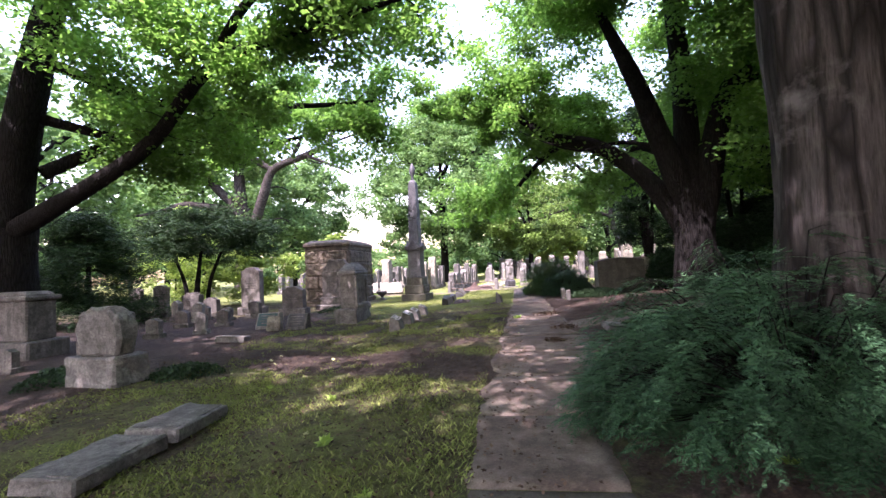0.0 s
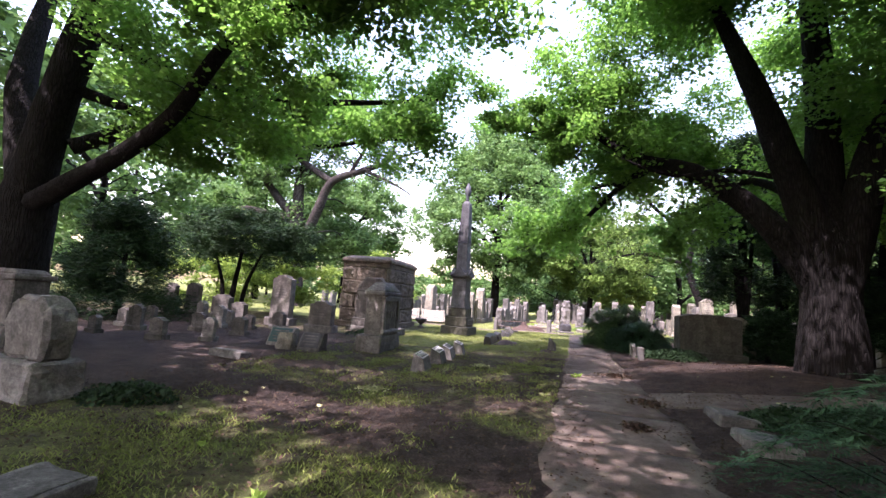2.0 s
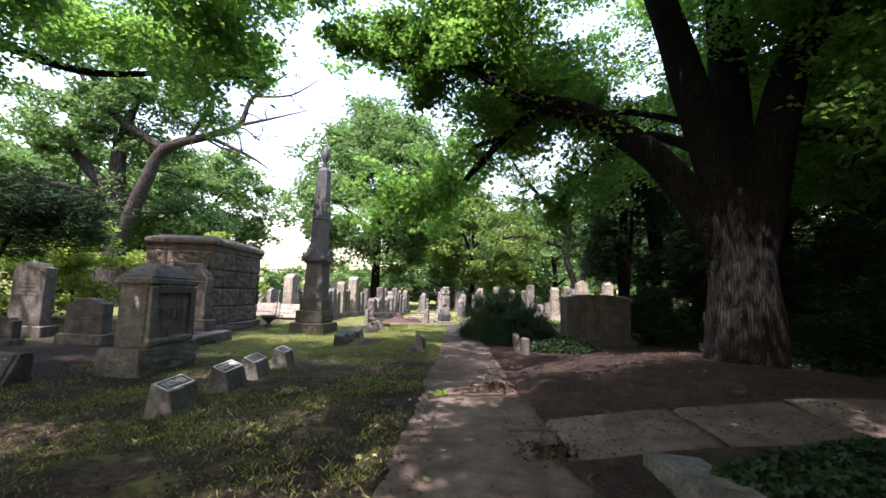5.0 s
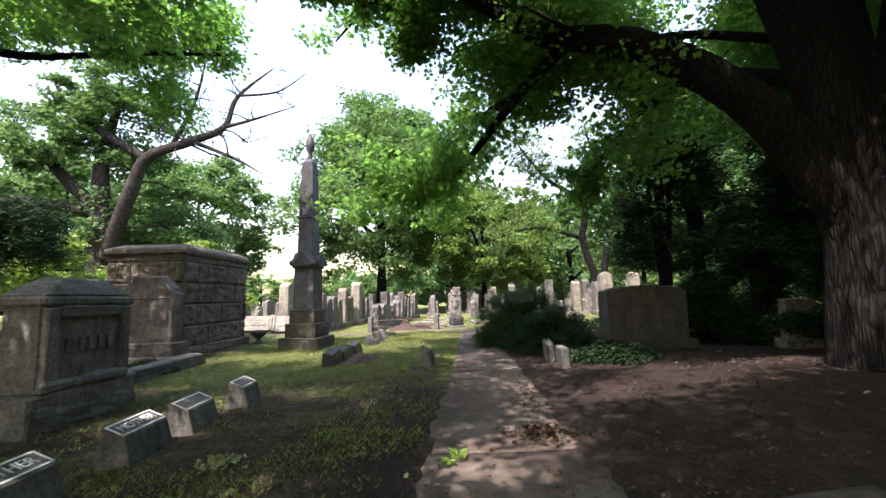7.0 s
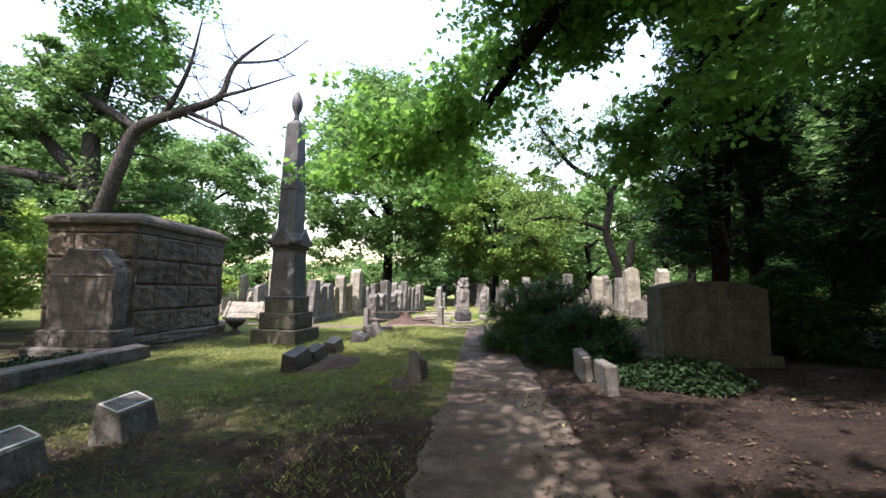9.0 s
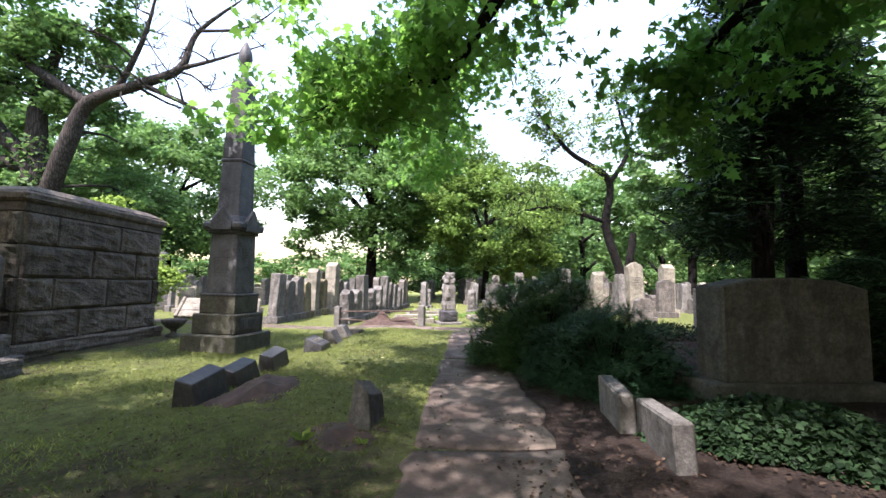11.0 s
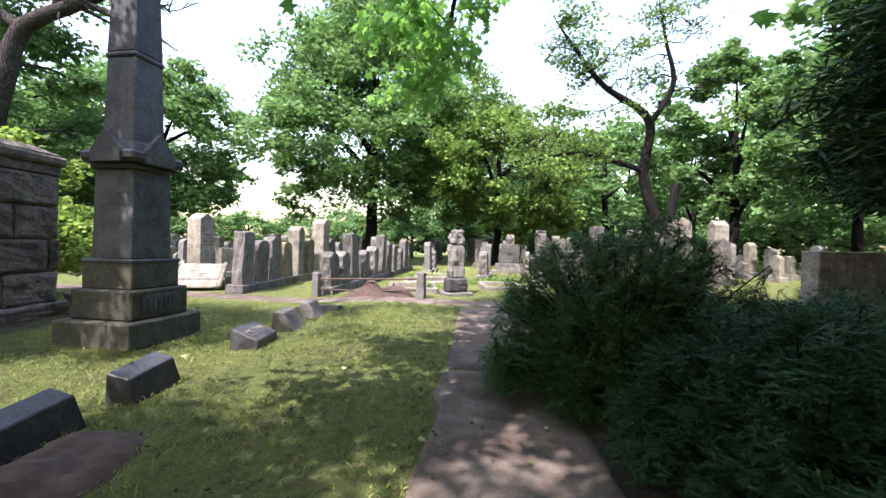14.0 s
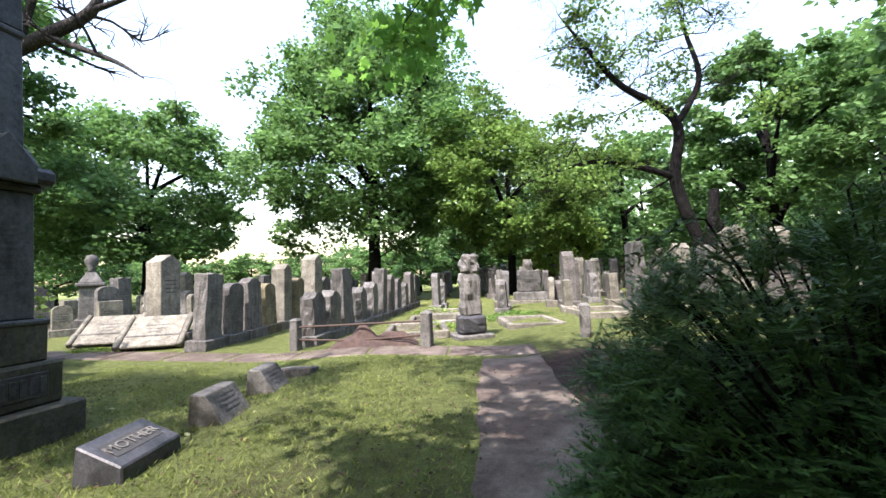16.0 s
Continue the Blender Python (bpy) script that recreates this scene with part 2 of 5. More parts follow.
YEW = foliage("yew_needles", (0.014, 0.036, 0.013), (0.06, 0.125, 0.038), (0.08, 0.16, 0.035), 0.5, 0.2)
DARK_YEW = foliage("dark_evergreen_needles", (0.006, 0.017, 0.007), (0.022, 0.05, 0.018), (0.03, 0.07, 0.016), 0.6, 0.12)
HEMLOCK = foliage("hemlock_needles", (0.01, 0.034, 0.017), (0.042, 0.1, 0.048), (0.03, 0.08, 0.03), 0.6, 0.15)
IVY = foliage("ivy_leaves", (0.007, 0.019, 0.008), (0.021, 0.046, 0.018), (0.03, 0.065, 0.014), 0.65, 0.12)
MID_GREEN = foliage("mid_leaves", (0.05, 0.095, 0.022), (0.115, 0.19, 0.045), (0.18, 0.3, 0.06), 0.5, 0.33)
BLADE = foliage("grass_blades", (0.072, 0.1, 0.025), (0.19, 0.225, 0.06), (0.17, 0.22, 0.055), 0.7, 0.3)
PALE_LEAF = foliage("pale_leaves", (0.15, 0.17, 0.07), (0.32, 0.33, 0.16), (0.2, 0.25, 0.08), 0.6, 0.2)
LITTER = foliage("dry_leaves", (0.022, 0.0145, 0.0105), (0.078, 0.052, 0.035), (0.04, 0.026, 0.014), 0.85, 0.1)


# ---- mesh helpers ----
def mesh_np(name, verts, faces, smooth=False):
    """A mesh from arrays: verts (n, 3) and faces (m, k)."""
    verts, faces = np.asarray(verts, np.float32), np.asarray(faces, np.int32)
    me = bpy.data.meshes.new(name)
    k = faces.shape[1]
    me.vertices.add(len(verts))
    me.vertices.foreach_set("co", verts.ravel())
    me.loops.add(faces.size)
    me.loops.foreach_set("vertex_index", faces.ravel())
    me.polygons.add(len(faces))
    me.polygons.foreach_set("loop_start", np.arange(0, faces.size, k, dtype=np.int32))
    if smooth:
        me.polygons.foreach_set("use_smooth", np.ones(len(faces), bool))
    me.update(calc_edges=True)
    return me


def thing(name, m, label, category, group="", kind=""):
    ob = new(name)
    ob.matrix_world = m
    ob.empty_display_size = 0.2
    return tagged(ob, label, category, group, kind)


def adopt(name, me, material, parent, label="", kind=""):
    if not me.materials:
        me.materials.append(material)
    ob = new(name, me)
    ob.parent = parent
    return tagged(ob, label, kind=kind)


def part(name, bm, material, parent, label="", smooth=False):
    me = bpy.data.meshes.new(name)
    for f in bm.faces:
        f.smooth = smooth
    bm.to_mesh(me)
    bm.free()
    return adopt(name, me, material, parent, label)


def block(size, at=(0, 0, 0), bevel=0.012, cuts=0, rugged=0.0, seed=0, taper=1.0, keep_front=False):
    """A box standing on its base at `at`; worn edges, and rock-faced where rugged. taper: the top's size."""
    bm = bmesh.new()
    bmesh.ops.create_cube(bm, size=1.0)
    for v in bm.verts:
        k = taper if v.co.z > 0 else 1.0
        v.co = Vector((v.co.x * size[0] * k, v.co.y * size[1] * k, (v.co.z + 0.5) * size[2]))
    if bevel:
        bmesh.ops.bevel(bm, geom=bm.edges[:], offset=min(bevel, min(size) * 0.3), segments=1, affect="EDGES")
    if cuts:
        bmesh.ops.subdivide_edges(bm, edges=[e for e in bm.edges if e.calc_length() > min(size) * 0.4], cuts=cuts, use_grid_fill=True)
    if rugged:
        roughen(bm, rugged, seed, size, keep_front)
    bmesh.ops.translate(bm, verts=bm.verts[:], vec=at)
    return bm


def roughen(bm, amount, seed, size, keep_front=False):
    off = Vector((seed * 7.3, seed * 3.1, seed * 1.7))
    bm.normal_update()
    moves = []
    for v in bm.verts:
        if keep_front and abs(v.normal.y) > 0.8:
            continue
        if v.co.z < 0.01:
            continue
        moves.append((v, v.normal * (noise.noise(v.co * 5.0 + off) + 0.6 * noise.noise(v.co * 13.0 + off)) * amount))
    for v, d in moves:
        v.co += d


def profile(points, depth, bevel=0.01):
    """A plate of that outline (x, z), depth thick in y about y = 0."""
    bm = bmesh.new()
    f = bm.faces.new([bm.verts.new((x, -depth / 2, z)) for x, z in points])
    ext = bmesh.ops.extrude_face_region(bm, geom=[f])
    bmesh.ops.translate(bm, verts=[g for g in ext["geom"] if isinstance(g, bmesh.types.BMVert)], vec=(0, depth, 0))
    bmesh.ops.recalc_face_normals(bm, faces=bm.faces[:])
    if bevel:
        rim = [e for e in bm.edges if len(e.link_faces) == 2 and e.calc_face_angle(0) > 0.6]
        bmesh.ops.bevel(bm, geom=rim, offset=bevel, segments=1, affect="EDGES")
    return bm


def moved(bm, m):
    bmesh.ops.transform(bm, matrix=m, verts=bm.verts[:])
    return bm


def joined(*parts):
    whole = bmesh.new()
    for b in parts:
        me = bpy.data.meshes.new("piece")
        b.to_mesh(me)
        b.free()
        whole.from_mesh(me)
        bpy.data.meshes.remove(me)
    return whole


def lathe(outline, steps=20):
    verts, faces = [], []
    for r, z in outline:
        verts += [(r * math.cos(2 * math.pi * i / steps), r * math.sin(2 * math.pi * i / steps), z) for i in range(steps)]
    for k in range(len(outline) - 1):
        faces += [(k * steps + i, k * steps + (i + 1) % steps, (k + 1) * steps + (i + 1) % steps, (k + 1) * steps + i) for i in range(steps)]
    return mesh_np("lathe", verts, faces, True)


def lettering(words, height, m, material, parent, depth=0.006, name="lettering", label=""):
    cu = bpy.data.curves.new(name, "FONT")
    cu.body, cu.size, cu.align_x, cu.align_y, cu.extrude = words, height * 1.35, "CENTER", "CENTER", depth
    tmp = bpy.data.objects.new(name, cu)
    scene.collection.objects.link(tmp)
    me = bpy.data.meshes.new_from_object(tmp.evaluated_get(bpy.context.evaluated_depsgraph_get()))
    bpy.data.objects.remove(tmp)
    bpy.data.curves.remove(cu)
    ob = adopt(name, me, material, parent, label)
    ob.matrix_basis = m
    return ob


def tube(points, radii, sides=10, gnarl=0.0, rng=None, ridges=0.0):
    """Vertices and quads of a bent, tapering limb through the points (smoothed)."""
    pts = [Vector(p) for p in points]
    fine, rad = [], []
    for i in range(len(pts) - 1):
        a, b, c, d = pts[max(i - 1, 0)], pts[i], pts[i + 1], pts[min(i + 2, len(pts) - 1)]
        n = max(2, min(10, int((c - b).length / 0.35)))
        for k in range(n):
            t = k / n
            fine.append(0.5 * ((2 * b) + (c - a) * t + (2 * a - 5 * b + 4 * c - d) * t * t + (3 * b - a - 3 * c + d) * t ** 3))
            rad.append(radii[i] * (1 - t) + radii[i + 1] * t)
    fine.append(pts[-1])
    rad.append(radii[-1])
    verts, faces, n = [], [], len(fine)
    side = None
    for i, (p, r) in enumerate(zip(fine, rad)):
        way = (fine[min(i + 1, n - 1)] - fine[max(i - 1, 0)]).normalized()
        if side is None:
            side = way.orthogonal().normalized()
        side = (side - way * side.dot(way)).normalized()
        up = way.cross(side)
        for k in range(sides):
            a = 2 * math.pi * k / sides
            q = side * math.cos(a) + up * math.sin(a)
            rr = r * (1 + gnarl * noise.noise(p * 0.9 + q * 1.3) + ridges * noise.noise(Vector((q.x * 4, q.y * 4, p.z * 0.35))))
            verts.append(p + q * rr)
    for i in range(n - 1):
        for k in range(sides):
            a, b = i * sides + k, i * sides + (k + 1) % sides
            faces.append((a, b, b + sides, a + sides))
    return verts, faces, fine, rad


def gather(pieces):
    verts, faces = [], []
    for v, f in pieces:
        base = len(verts)
        verts += [tuple(q) for q in v]
        faces += [tuple(i + base for i in q) for q in f]
    return verts, faces


LEAF = {"oval": ([(0, 0, 0), (0.36, 0.45, 0.1), (0, 1, -0.06), (-0.36, 0.45, 0.1)], [(0, 1, 2, 3)]),
        "star": ([(0, 0, 0), (0.5, 0.12, 0.05), (0.27, 0.4, 0.02), (0.6, 0.72, -0.05), (0.2, 0.66, 0.03), (0, 1.1, -0.1),
                  (-0.2, 0.66, 0.03), (-0.6, 0.72, -0.05), (-0.27, 0.4, 0.02), (-0.5, 0.12, 0.05)],
                 [(0, 1, 2, 8), (2, 3, 4, 8), (4, 5, 6, 8), (8, 6, 7, 7), (8, 9, 0, 0)]),
        "spike": ([(-0.07, 0, 0), (0.07, 0, 0.01), (0, 1, 0)], [(0, 1, 2, 2)]),
        "needle": ([(0, 0, 0), (0.07, 0.5, 0.02), (0, 1, 0), (-0.07, 0.5, 0.02)], [(0, 1, 2, 3)])}


def leaves(name, places, size, rng, shape="oval", flat=0.5, droop=0.2, heading=None, wide=1.0):
    """One mesh of many small leaves at the places. flat: how level they lie. heading: a direction for each."""
    n = len(places)
    outline, polys = LEAF[shape]
    outline = np.array(outline) * (wide, 1, 1)
    if heading is None:
        a = rng.uniform(0, 2 * np.pi, n)
        heading = np.stack([np.cos(a), np.sin(a), rng.normal(-droop, 0.35, n)], 1)
    heading = heading / np.linalg.norm(heading, axis=1, keepdims=True)
    up = rng.normal(0, 1, (n, 3)) * (1 - flat) + np.array((0, 0, 1.0)) * flat
    across = np.cross(heading, up)
    across /= np.linalg.norm(across, axis=1, keepdims=True) + 1e-6
    up = np.cross(across, heading)
    s = (size * rng.uniform(0.65, 1.3, n))[:, None, None]
    o = outline[None]
    verts = places[:, None] + s * (o[..., 0:1] * across[:, None] + o[..., 1:2] * heading[:, None] + o[..., 2:3] * up[:, None])
    tris = []
    for q in polys:
        tris.append((q[0], q[1], q[2]))
        if q[3] != q[2]:
            tris.append((q[0], q[2], q[3]))
    faces = (np.arange(n)[:, None, None] * len(outline) + np.array(tris)[None]).reshape(-1, 3)
    return mesh_np(name, verts.reshape(-1, 3), faces)


def clump_places(clumps, per_clump, rng, lumps=9, squash=0.62, loose=1.0):
    """Leaf places: each clump is a handful of flat sprays with gaps between them."""
    out = []
    for x, y, z, r in clumps:
        d = rng.normal(0, 1, (lumps, 3))
        d /= np.linalg.norm(d, axis=1, keepdims=True)
        centres = np.array((x, y, z)) + d * r * rng.uniform(0.35, 0.95, (lumps, 1)) * (1, 1, squash)
        n = max(4, int(per_clump * rng.uniform(0.7, 1.3)))
        pick = rng.integers(0, lumps, n)
        out.append(centres[pick] + np.clip(rng.normal(0, 1, (n, 3)), -1.7, 1.7) * r * loose * np.array((0.27, 0.27, 0.14)))
    return np.concatenate(out)


def ground_z(x, y):
    def sm(a, b, v):
        v = max(0.0, min(1.0, (v - a) / (b - a)))
        return v * v * (3 - 2 * v)
    z = -0.18 * sm(0.8, 4.0, -x) + 0.12 * sm(1.2, 3.0, x) * sm(-2, 4, y)
    return z + 0.35 * math.exp(-((x - 5.5) / 2.2) ** 2 - ((y - 13.5) / 3) ** 2)


def tree(name, label, trunk, limbs, clumps, per_clump, leaf, leaf_mat, bark_mat, seed, shape="oval", sides=14, flare=1.5, twig=0.035, kind_label="", crown_flat=0.5, ridges=0.0, bare=(), twigs=2, lumps=9, loose=1.0, boughs=()):
    """trunk: (points, radii). limbs: the same, each. clumps: (x, y, z, r); a branch reaches to each from the nearest limb."""
    rng = np.random.default_rng(seed)
    base = Vector(trunk[0][0])
    t = thing(name, Matrix.Translation(base), label, "tree")
    back = Matrix.Translation(-base)
    bones = []
    v, f, fine, rad = tube([base - Vector((0, 0, 0.25)), base + Vector((0, 0, 0.25)), *trunk[0][1:]], [trunk[1][0] * flare, trunk[1][0] * (1 + (flare - 1) * 0.35), *trunk[1][1:]], sides, 0.12, rng, ridges)
    tall = Vector(trunk[0][-1]).z - base.z
    bones += [(p, r) for p, r in zip(fine, rad) if p.z > base.z + min(1.5, tall * 0.4)]
    adopt("trunk", mesh_np("trunk", [back @ q for q in v], f, True), bark_mat, t)
    for pts, radii in limbs:
        v, f, fine, rad = tube(pts, radii, max(8, sides - 4), 0.1, rng, ridges * 0.5)
        bones += list(zip(fine, rad))[2:]
        adopt("limb", mesh_np("limb", [back @ q for q in v], f, True), bark_mat, t)
    at = np.array([tuple(p) for p, r in bones])
    pieces = []
    order = sorted([*clumps, *bare, *boughs], key=lambda c: float(np.linalg.norm(at - np.array(c[:3]), axis=1).min()))
    for x, y, z, r in order:
        c = np.array((x, y, z))
        gap = np.linalg.norm(at - c, axis=1) + np.maximum(0, at[:, 2] - z) * 0.7
        near = np.argsort(gap)[:2]
        k = int(near[rng.integers(len(near))])
        a, b = Vector(at[k]), Vector(c)
        far = (b - a).length
        if far > 0.3 and twigs:
            r0 = min(bones[k][1] * 0.6, twig * (0.5 + far * 0.35), twig * 1.3)
            mid = a.lerp(b, 0.5) + Vector(rng.normal(0, 0.13, 3)) * far + Vector((0, 0, 0.08 * far))
            v, f, fine, rad = tube([a, mid, b, b + (b - mid) * 0.5 * min(1, r / far)], [r0, r0 * 0.7, r0 * 0.4, 0.004], 5)
            pieces.append((v, f))
            bones.append((b, max(r0 * 0.85, 0.012)))
            at = np.vstack([at, c])
            for j in range(twigs):
                e = b + Vector(rng.normal(0, 0.6, 3)) * r
                pieces.append(tube([mid.lerp(b, 0.2 + 0.75 * j / twigs), b.lerp(e, 0.5) + Vector((0, 0, 0.05)), e], [r0 * 0.45, r0 * 0.3, 0.003], 4)[:2])
    if pieces:
        v, f = gather(pieces)
        adopt("branching", mesh_np("branching", [back @ Vector(q) for q in v], f, True), bark_mat, t, kind="stuff")
    if per_clump and clumps:
        places = clump_places(clumps, per_clump, rng, lumps, 0.62, loose) - np.array(base)
        adopt("crown", leaves("crown", places, leaf, rng, shape, crown_flat), leaf_mat, t, kind_label, "stuff")
    if boughs:
        places = clump_places(boughs, 95, rng, 6, 0.8, 1.3) - np.array(base)
        adopt("bough_leaves", leaves("bough_leaves", places, leaf * 1.05, rng, "star", 0.45, 0.5), leaf_mat, t, "", "stuff")
    return t


def around(points, count, spread_by, radius, rng, lift=0.0):
    """Clumps scattered about a line of points."""
    pts = np.array(points, float)
    out = []
    for i in range(count):
        k = rng.uniform(0, len(pts) - 1)
        j = min(int(k), len(pts) - 2)
        c = pts[j] + (pts[j + 1] - pts[j]) * (k - j) + rng.normal(0, 1, 3) * spread_by + np.array((0, 0, lift))
        out.append((*c, radius * rng.uniform(0.7, 1.3)))
    return out


def dome(centre, radii, count, radius, rng, hollow=0.35, floor=-0.6):
    """Clumps filling an uneven egg, thinner inside."""
    out = []
    while len(out) < count:
        d = rng.normal(0, 1, 3)
        d /= np.linalg.norm(d)
        if d[2] < floor:
            continue
        c = np.array(centre) + d * np.array(radii) * rng.uniform(hollow, 1.0) ** 0.6 * rng.uniform(0.85, 1.12)
        out.append((*c, radius * rng.uniform(0.7, 1.35)))
    return out


# ---- ground and paths ----
def ground_sheet():
    def axis(lo, hi, step, reach):
        near = list(np.arange(lo, hi + 1e-6, step))
        out, d = [], step
        a, b = near[0], near[-1]
        while b < reach:
            d *= 1.35
            a, b = a - d, b + d
            out.append((a, b))
        return np.array([p[0] for p in out[::-1]] + near + [p[1] for p in out])
    xs, ys = axis(-13, 11, 0.2, 900), axis(-3, 30, 0.2, 900)
    verts = []
    for y in ys:
        for x in xs:
            n = noise.noise(Vector((x * 0.7, y * 0.7, 0))) * 0.035 + noise.noise(Vector((x * 2.6, y * 2.6, 4))) * 0.014
            l, r = path_edges(y)
            onpath = 0.0 if l - 0.05 < x < r + 0.05 and -6 < y < 27 or 1 < x < 13 and 9.5 < y < 12.6 or 25.7 < y + 0.206 * (x - 1.9) < 27.2 and -15 < x < 2.2 else 1.0
            verts.append((x, y, ground_z(x, y) + n * onpath * (1 if abs(x) < 40 and abs(y) < 60 else 0)))
    nx = len(xs)
    j, i = np.meshgrid(np.arange(len(ys) - 1), np.arange(nx - 1), indexing="ij")
    a = (j * nx + i).ravel()
    me = mesh_np("ground", verts, np.stack([a, a + 1, a + nx + 1, a + nx], 1), True)
    me.materials.append(GROUND)
    tagged(new("ground", me), "brown soil, leaf litter and patchy green lawn", "ground", kind="structure")


def path_edges(y):
    """Left and right edge of the path."""
    ks, ls, rs = (-30, 4.4, 6.5, 10, 12.5, 18, 26, 40), (-0.4, -0.26, -0.16, 0.06, 0.22, 0.55, 0.9, 1.4), (0.72, 0.8, 1.52, 1.68, 1.62, 1.86, 1.85, 2.2)
    return float(np.interp(y, ks, ls)), float(np.interp(y, ks, rs))


ground_sheet()


def paving(name, label, quads, lift=0.014):
    """A path of concrete slabs; each quad gives a slab's corners on the plan."""
    t = tagged(thing(name, Matrix.Identity(4), label, "path"), kind="structure")
    rng = random.Random(4)
    for q in quads:
        bm = bmesh.new()
        n = max(10, int(abs(q[2][1] - q[1][1]) / 0.16))
        (ax, ay), (bx, by), (cx, cy), (dx, dy) = q
        grid = []
        dz = rng.uniform(-0.004, 0.006)
        for j in range(n + 1):
            v = j / n
            for i in range(n + 1):
                u = i / n
                x = (ax * (1 - u) + bx * u) * (1 - v) + (dx * (1 - u) + cx * u) * v
                y = (ay * (1 - u) + by * u) * (1 - v) + (dy * (1 - u) + cy * u) * v
                if i in (0, n):
                    x += 0.17 * noise.noise(Vector((0.0, y * 1.1, 1.0 + i))) + 0.09 * noise.noise(Vector((i, y * 4.3, 3.0)))
                grid.append(bm.verts.new((x, y, ground_z(x, y) + lift + dz - (0.012 if i in (0, n) or j in (0, n) else 0))))
        for j in range(n):
            for i in range(n):
                k = j * (n + 1) + i
                bm.faces.new((grid[k], grid[k + 1], grid[k + n + 2], grid[k + n + 1]))
        rim = [e for e in bm.edges if e.is_boundary]
        ext = bmesh.ops.extrude_edge_only(bm, edges=rim)
        bmesh.ops.translate(bm, verts=[g for g in ext["geom"] if isinstance(g, bmesh.types.BMVert)], vec=(0, 0, -0.08))
        part("slab", bm, CONCRETE, t, smooth=True)


cuts = [-6.0, -4.4, -2.9, -1.4, 0.1, 1.5, 2.9, 4.3, 5.8, 7.4, 9.0, 10.6, 12.2, 16.5, 21.0, 25.9]
quads = []
for y0, y1 in zip(cuts, cuts[1:]):
    (l0, r0), (l1, r1) = path_edges(y0), path_edges(y1)
    quads.append(((l0, y0 + 0.008), (r0, y0 + 0.008), (r1, y1 - 0.008), (l1, y1 - 0.008)))
paving("path", "worn concrete path half covered with soil", quads)
paving("side_path", "worn concrete path branching off under the trees", [((1.6 + 1.5 * k, 9.75 + 0.12 * k), (3.14 + 1.5 * k, 9.87 + 0.12 * k), (3.14 + 1.5 * k, 11.05 + 0.14 * k), (1.66 + 1.5 * k, 10.95 + 0.14 * k)) for k in range(7)])
paving("cross_path", "narrow bare concrete path across the lawn", [((1.9 - 1.6 * k, 25.95 + 0.33 * k), (1.9 - 1.6 * k, 27.0 + 0.33 * k), (0.32 - 1.6 * k, 27.3 + 0.33 * k), (0.32 - 1.6 * k, 26.28 + 0.33 * k)) for k in range(10)])

# ---- the trees ----
R = np.random.default_rng(5)
# old maple with three stems beside the large monument
limb_b = [(-12.8, 9.6, 3.0), (-10.0, 9.4, 4.1), (-8.0, 9.0, 4.9), (-6.0, 8.4, 6.2), (-3.4, 8.2, 6.7), (-1.5, 8.4, 7.2)]
limb_f = [(-12.2, 9.9, 4.6), (-10.6, 12.0, 6.4), (-8.2, 13.6, 7.4), (-5.6, 13.4, 7.2), (-3.4, 12.8, 6.9)]
limb_g = [(-11.5, 11.0, 5.6), (-11.0, 14.5, 7.0), (-10.0, 17.4, 7.4), (-8.0, 18.8, 8.2), (-5.6, 19.2, 8.3)]
limb_c = [(-11.8, 9.7, 7.6), (-10.1, 10.0, 6.8), (-8.8, 10.5, 6.4), (-6.6, 10.8, 6.0)]
limb_d = [(-12.2, 9.7, 6.1), (-10.8, 10.5, 5.7), (-9.0, 11.2, 5.2)]
stem_a = [(-12.9, 9.6, 3.4), (-12.2, 9.6, 6.8), (-11.2, 9.6, 10.0), (-10.0, 9.4, 13.5)]
stem_e = [(-13.3, 9.8, 3.4), (-14.4, 9.9, 6.5), (-15.0, 10.5, 10.0)]
cl = (around(limb_b[2:], 40, 0.9, 0.75, R, 0.7) + around(limb_f[1:], 36, 0.9, 0.75, R, 0.3) + around(limb_g[1:], 18, 1.0, 0.75, R, 0.5) + dome((-9.0, 18.4, 8.6), (3.7, 2.4, 1.5), 26, 0.8, R) + around(limb_c[1:], 14, 0.8, 0.8, R) + around(limb_d[1:], 10, 0.8, 0.8, R, -0.1)
      + dome((-6.5, 9.6, 9.6), (6.6, 4.2, 2.6), 60, 0.9, R) + dome((-14, 11, 10.5), (5, 5, 3.0), 16, 1.0, R))
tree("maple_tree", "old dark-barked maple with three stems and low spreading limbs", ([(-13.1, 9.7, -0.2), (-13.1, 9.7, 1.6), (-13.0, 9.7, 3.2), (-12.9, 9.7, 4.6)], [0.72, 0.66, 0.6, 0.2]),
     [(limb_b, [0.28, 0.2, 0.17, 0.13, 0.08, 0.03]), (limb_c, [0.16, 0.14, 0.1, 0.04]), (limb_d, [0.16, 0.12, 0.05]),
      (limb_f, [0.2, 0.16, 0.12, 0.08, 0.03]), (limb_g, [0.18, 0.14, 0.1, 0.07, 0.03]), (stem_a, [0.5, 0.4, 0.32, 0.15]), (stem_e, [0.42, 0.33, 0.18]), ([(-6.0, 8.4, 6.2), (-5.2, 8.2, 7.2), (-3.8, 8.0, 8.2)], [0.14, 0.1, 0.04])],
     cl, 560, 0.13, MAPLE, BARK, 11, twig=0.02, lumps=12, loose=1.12)
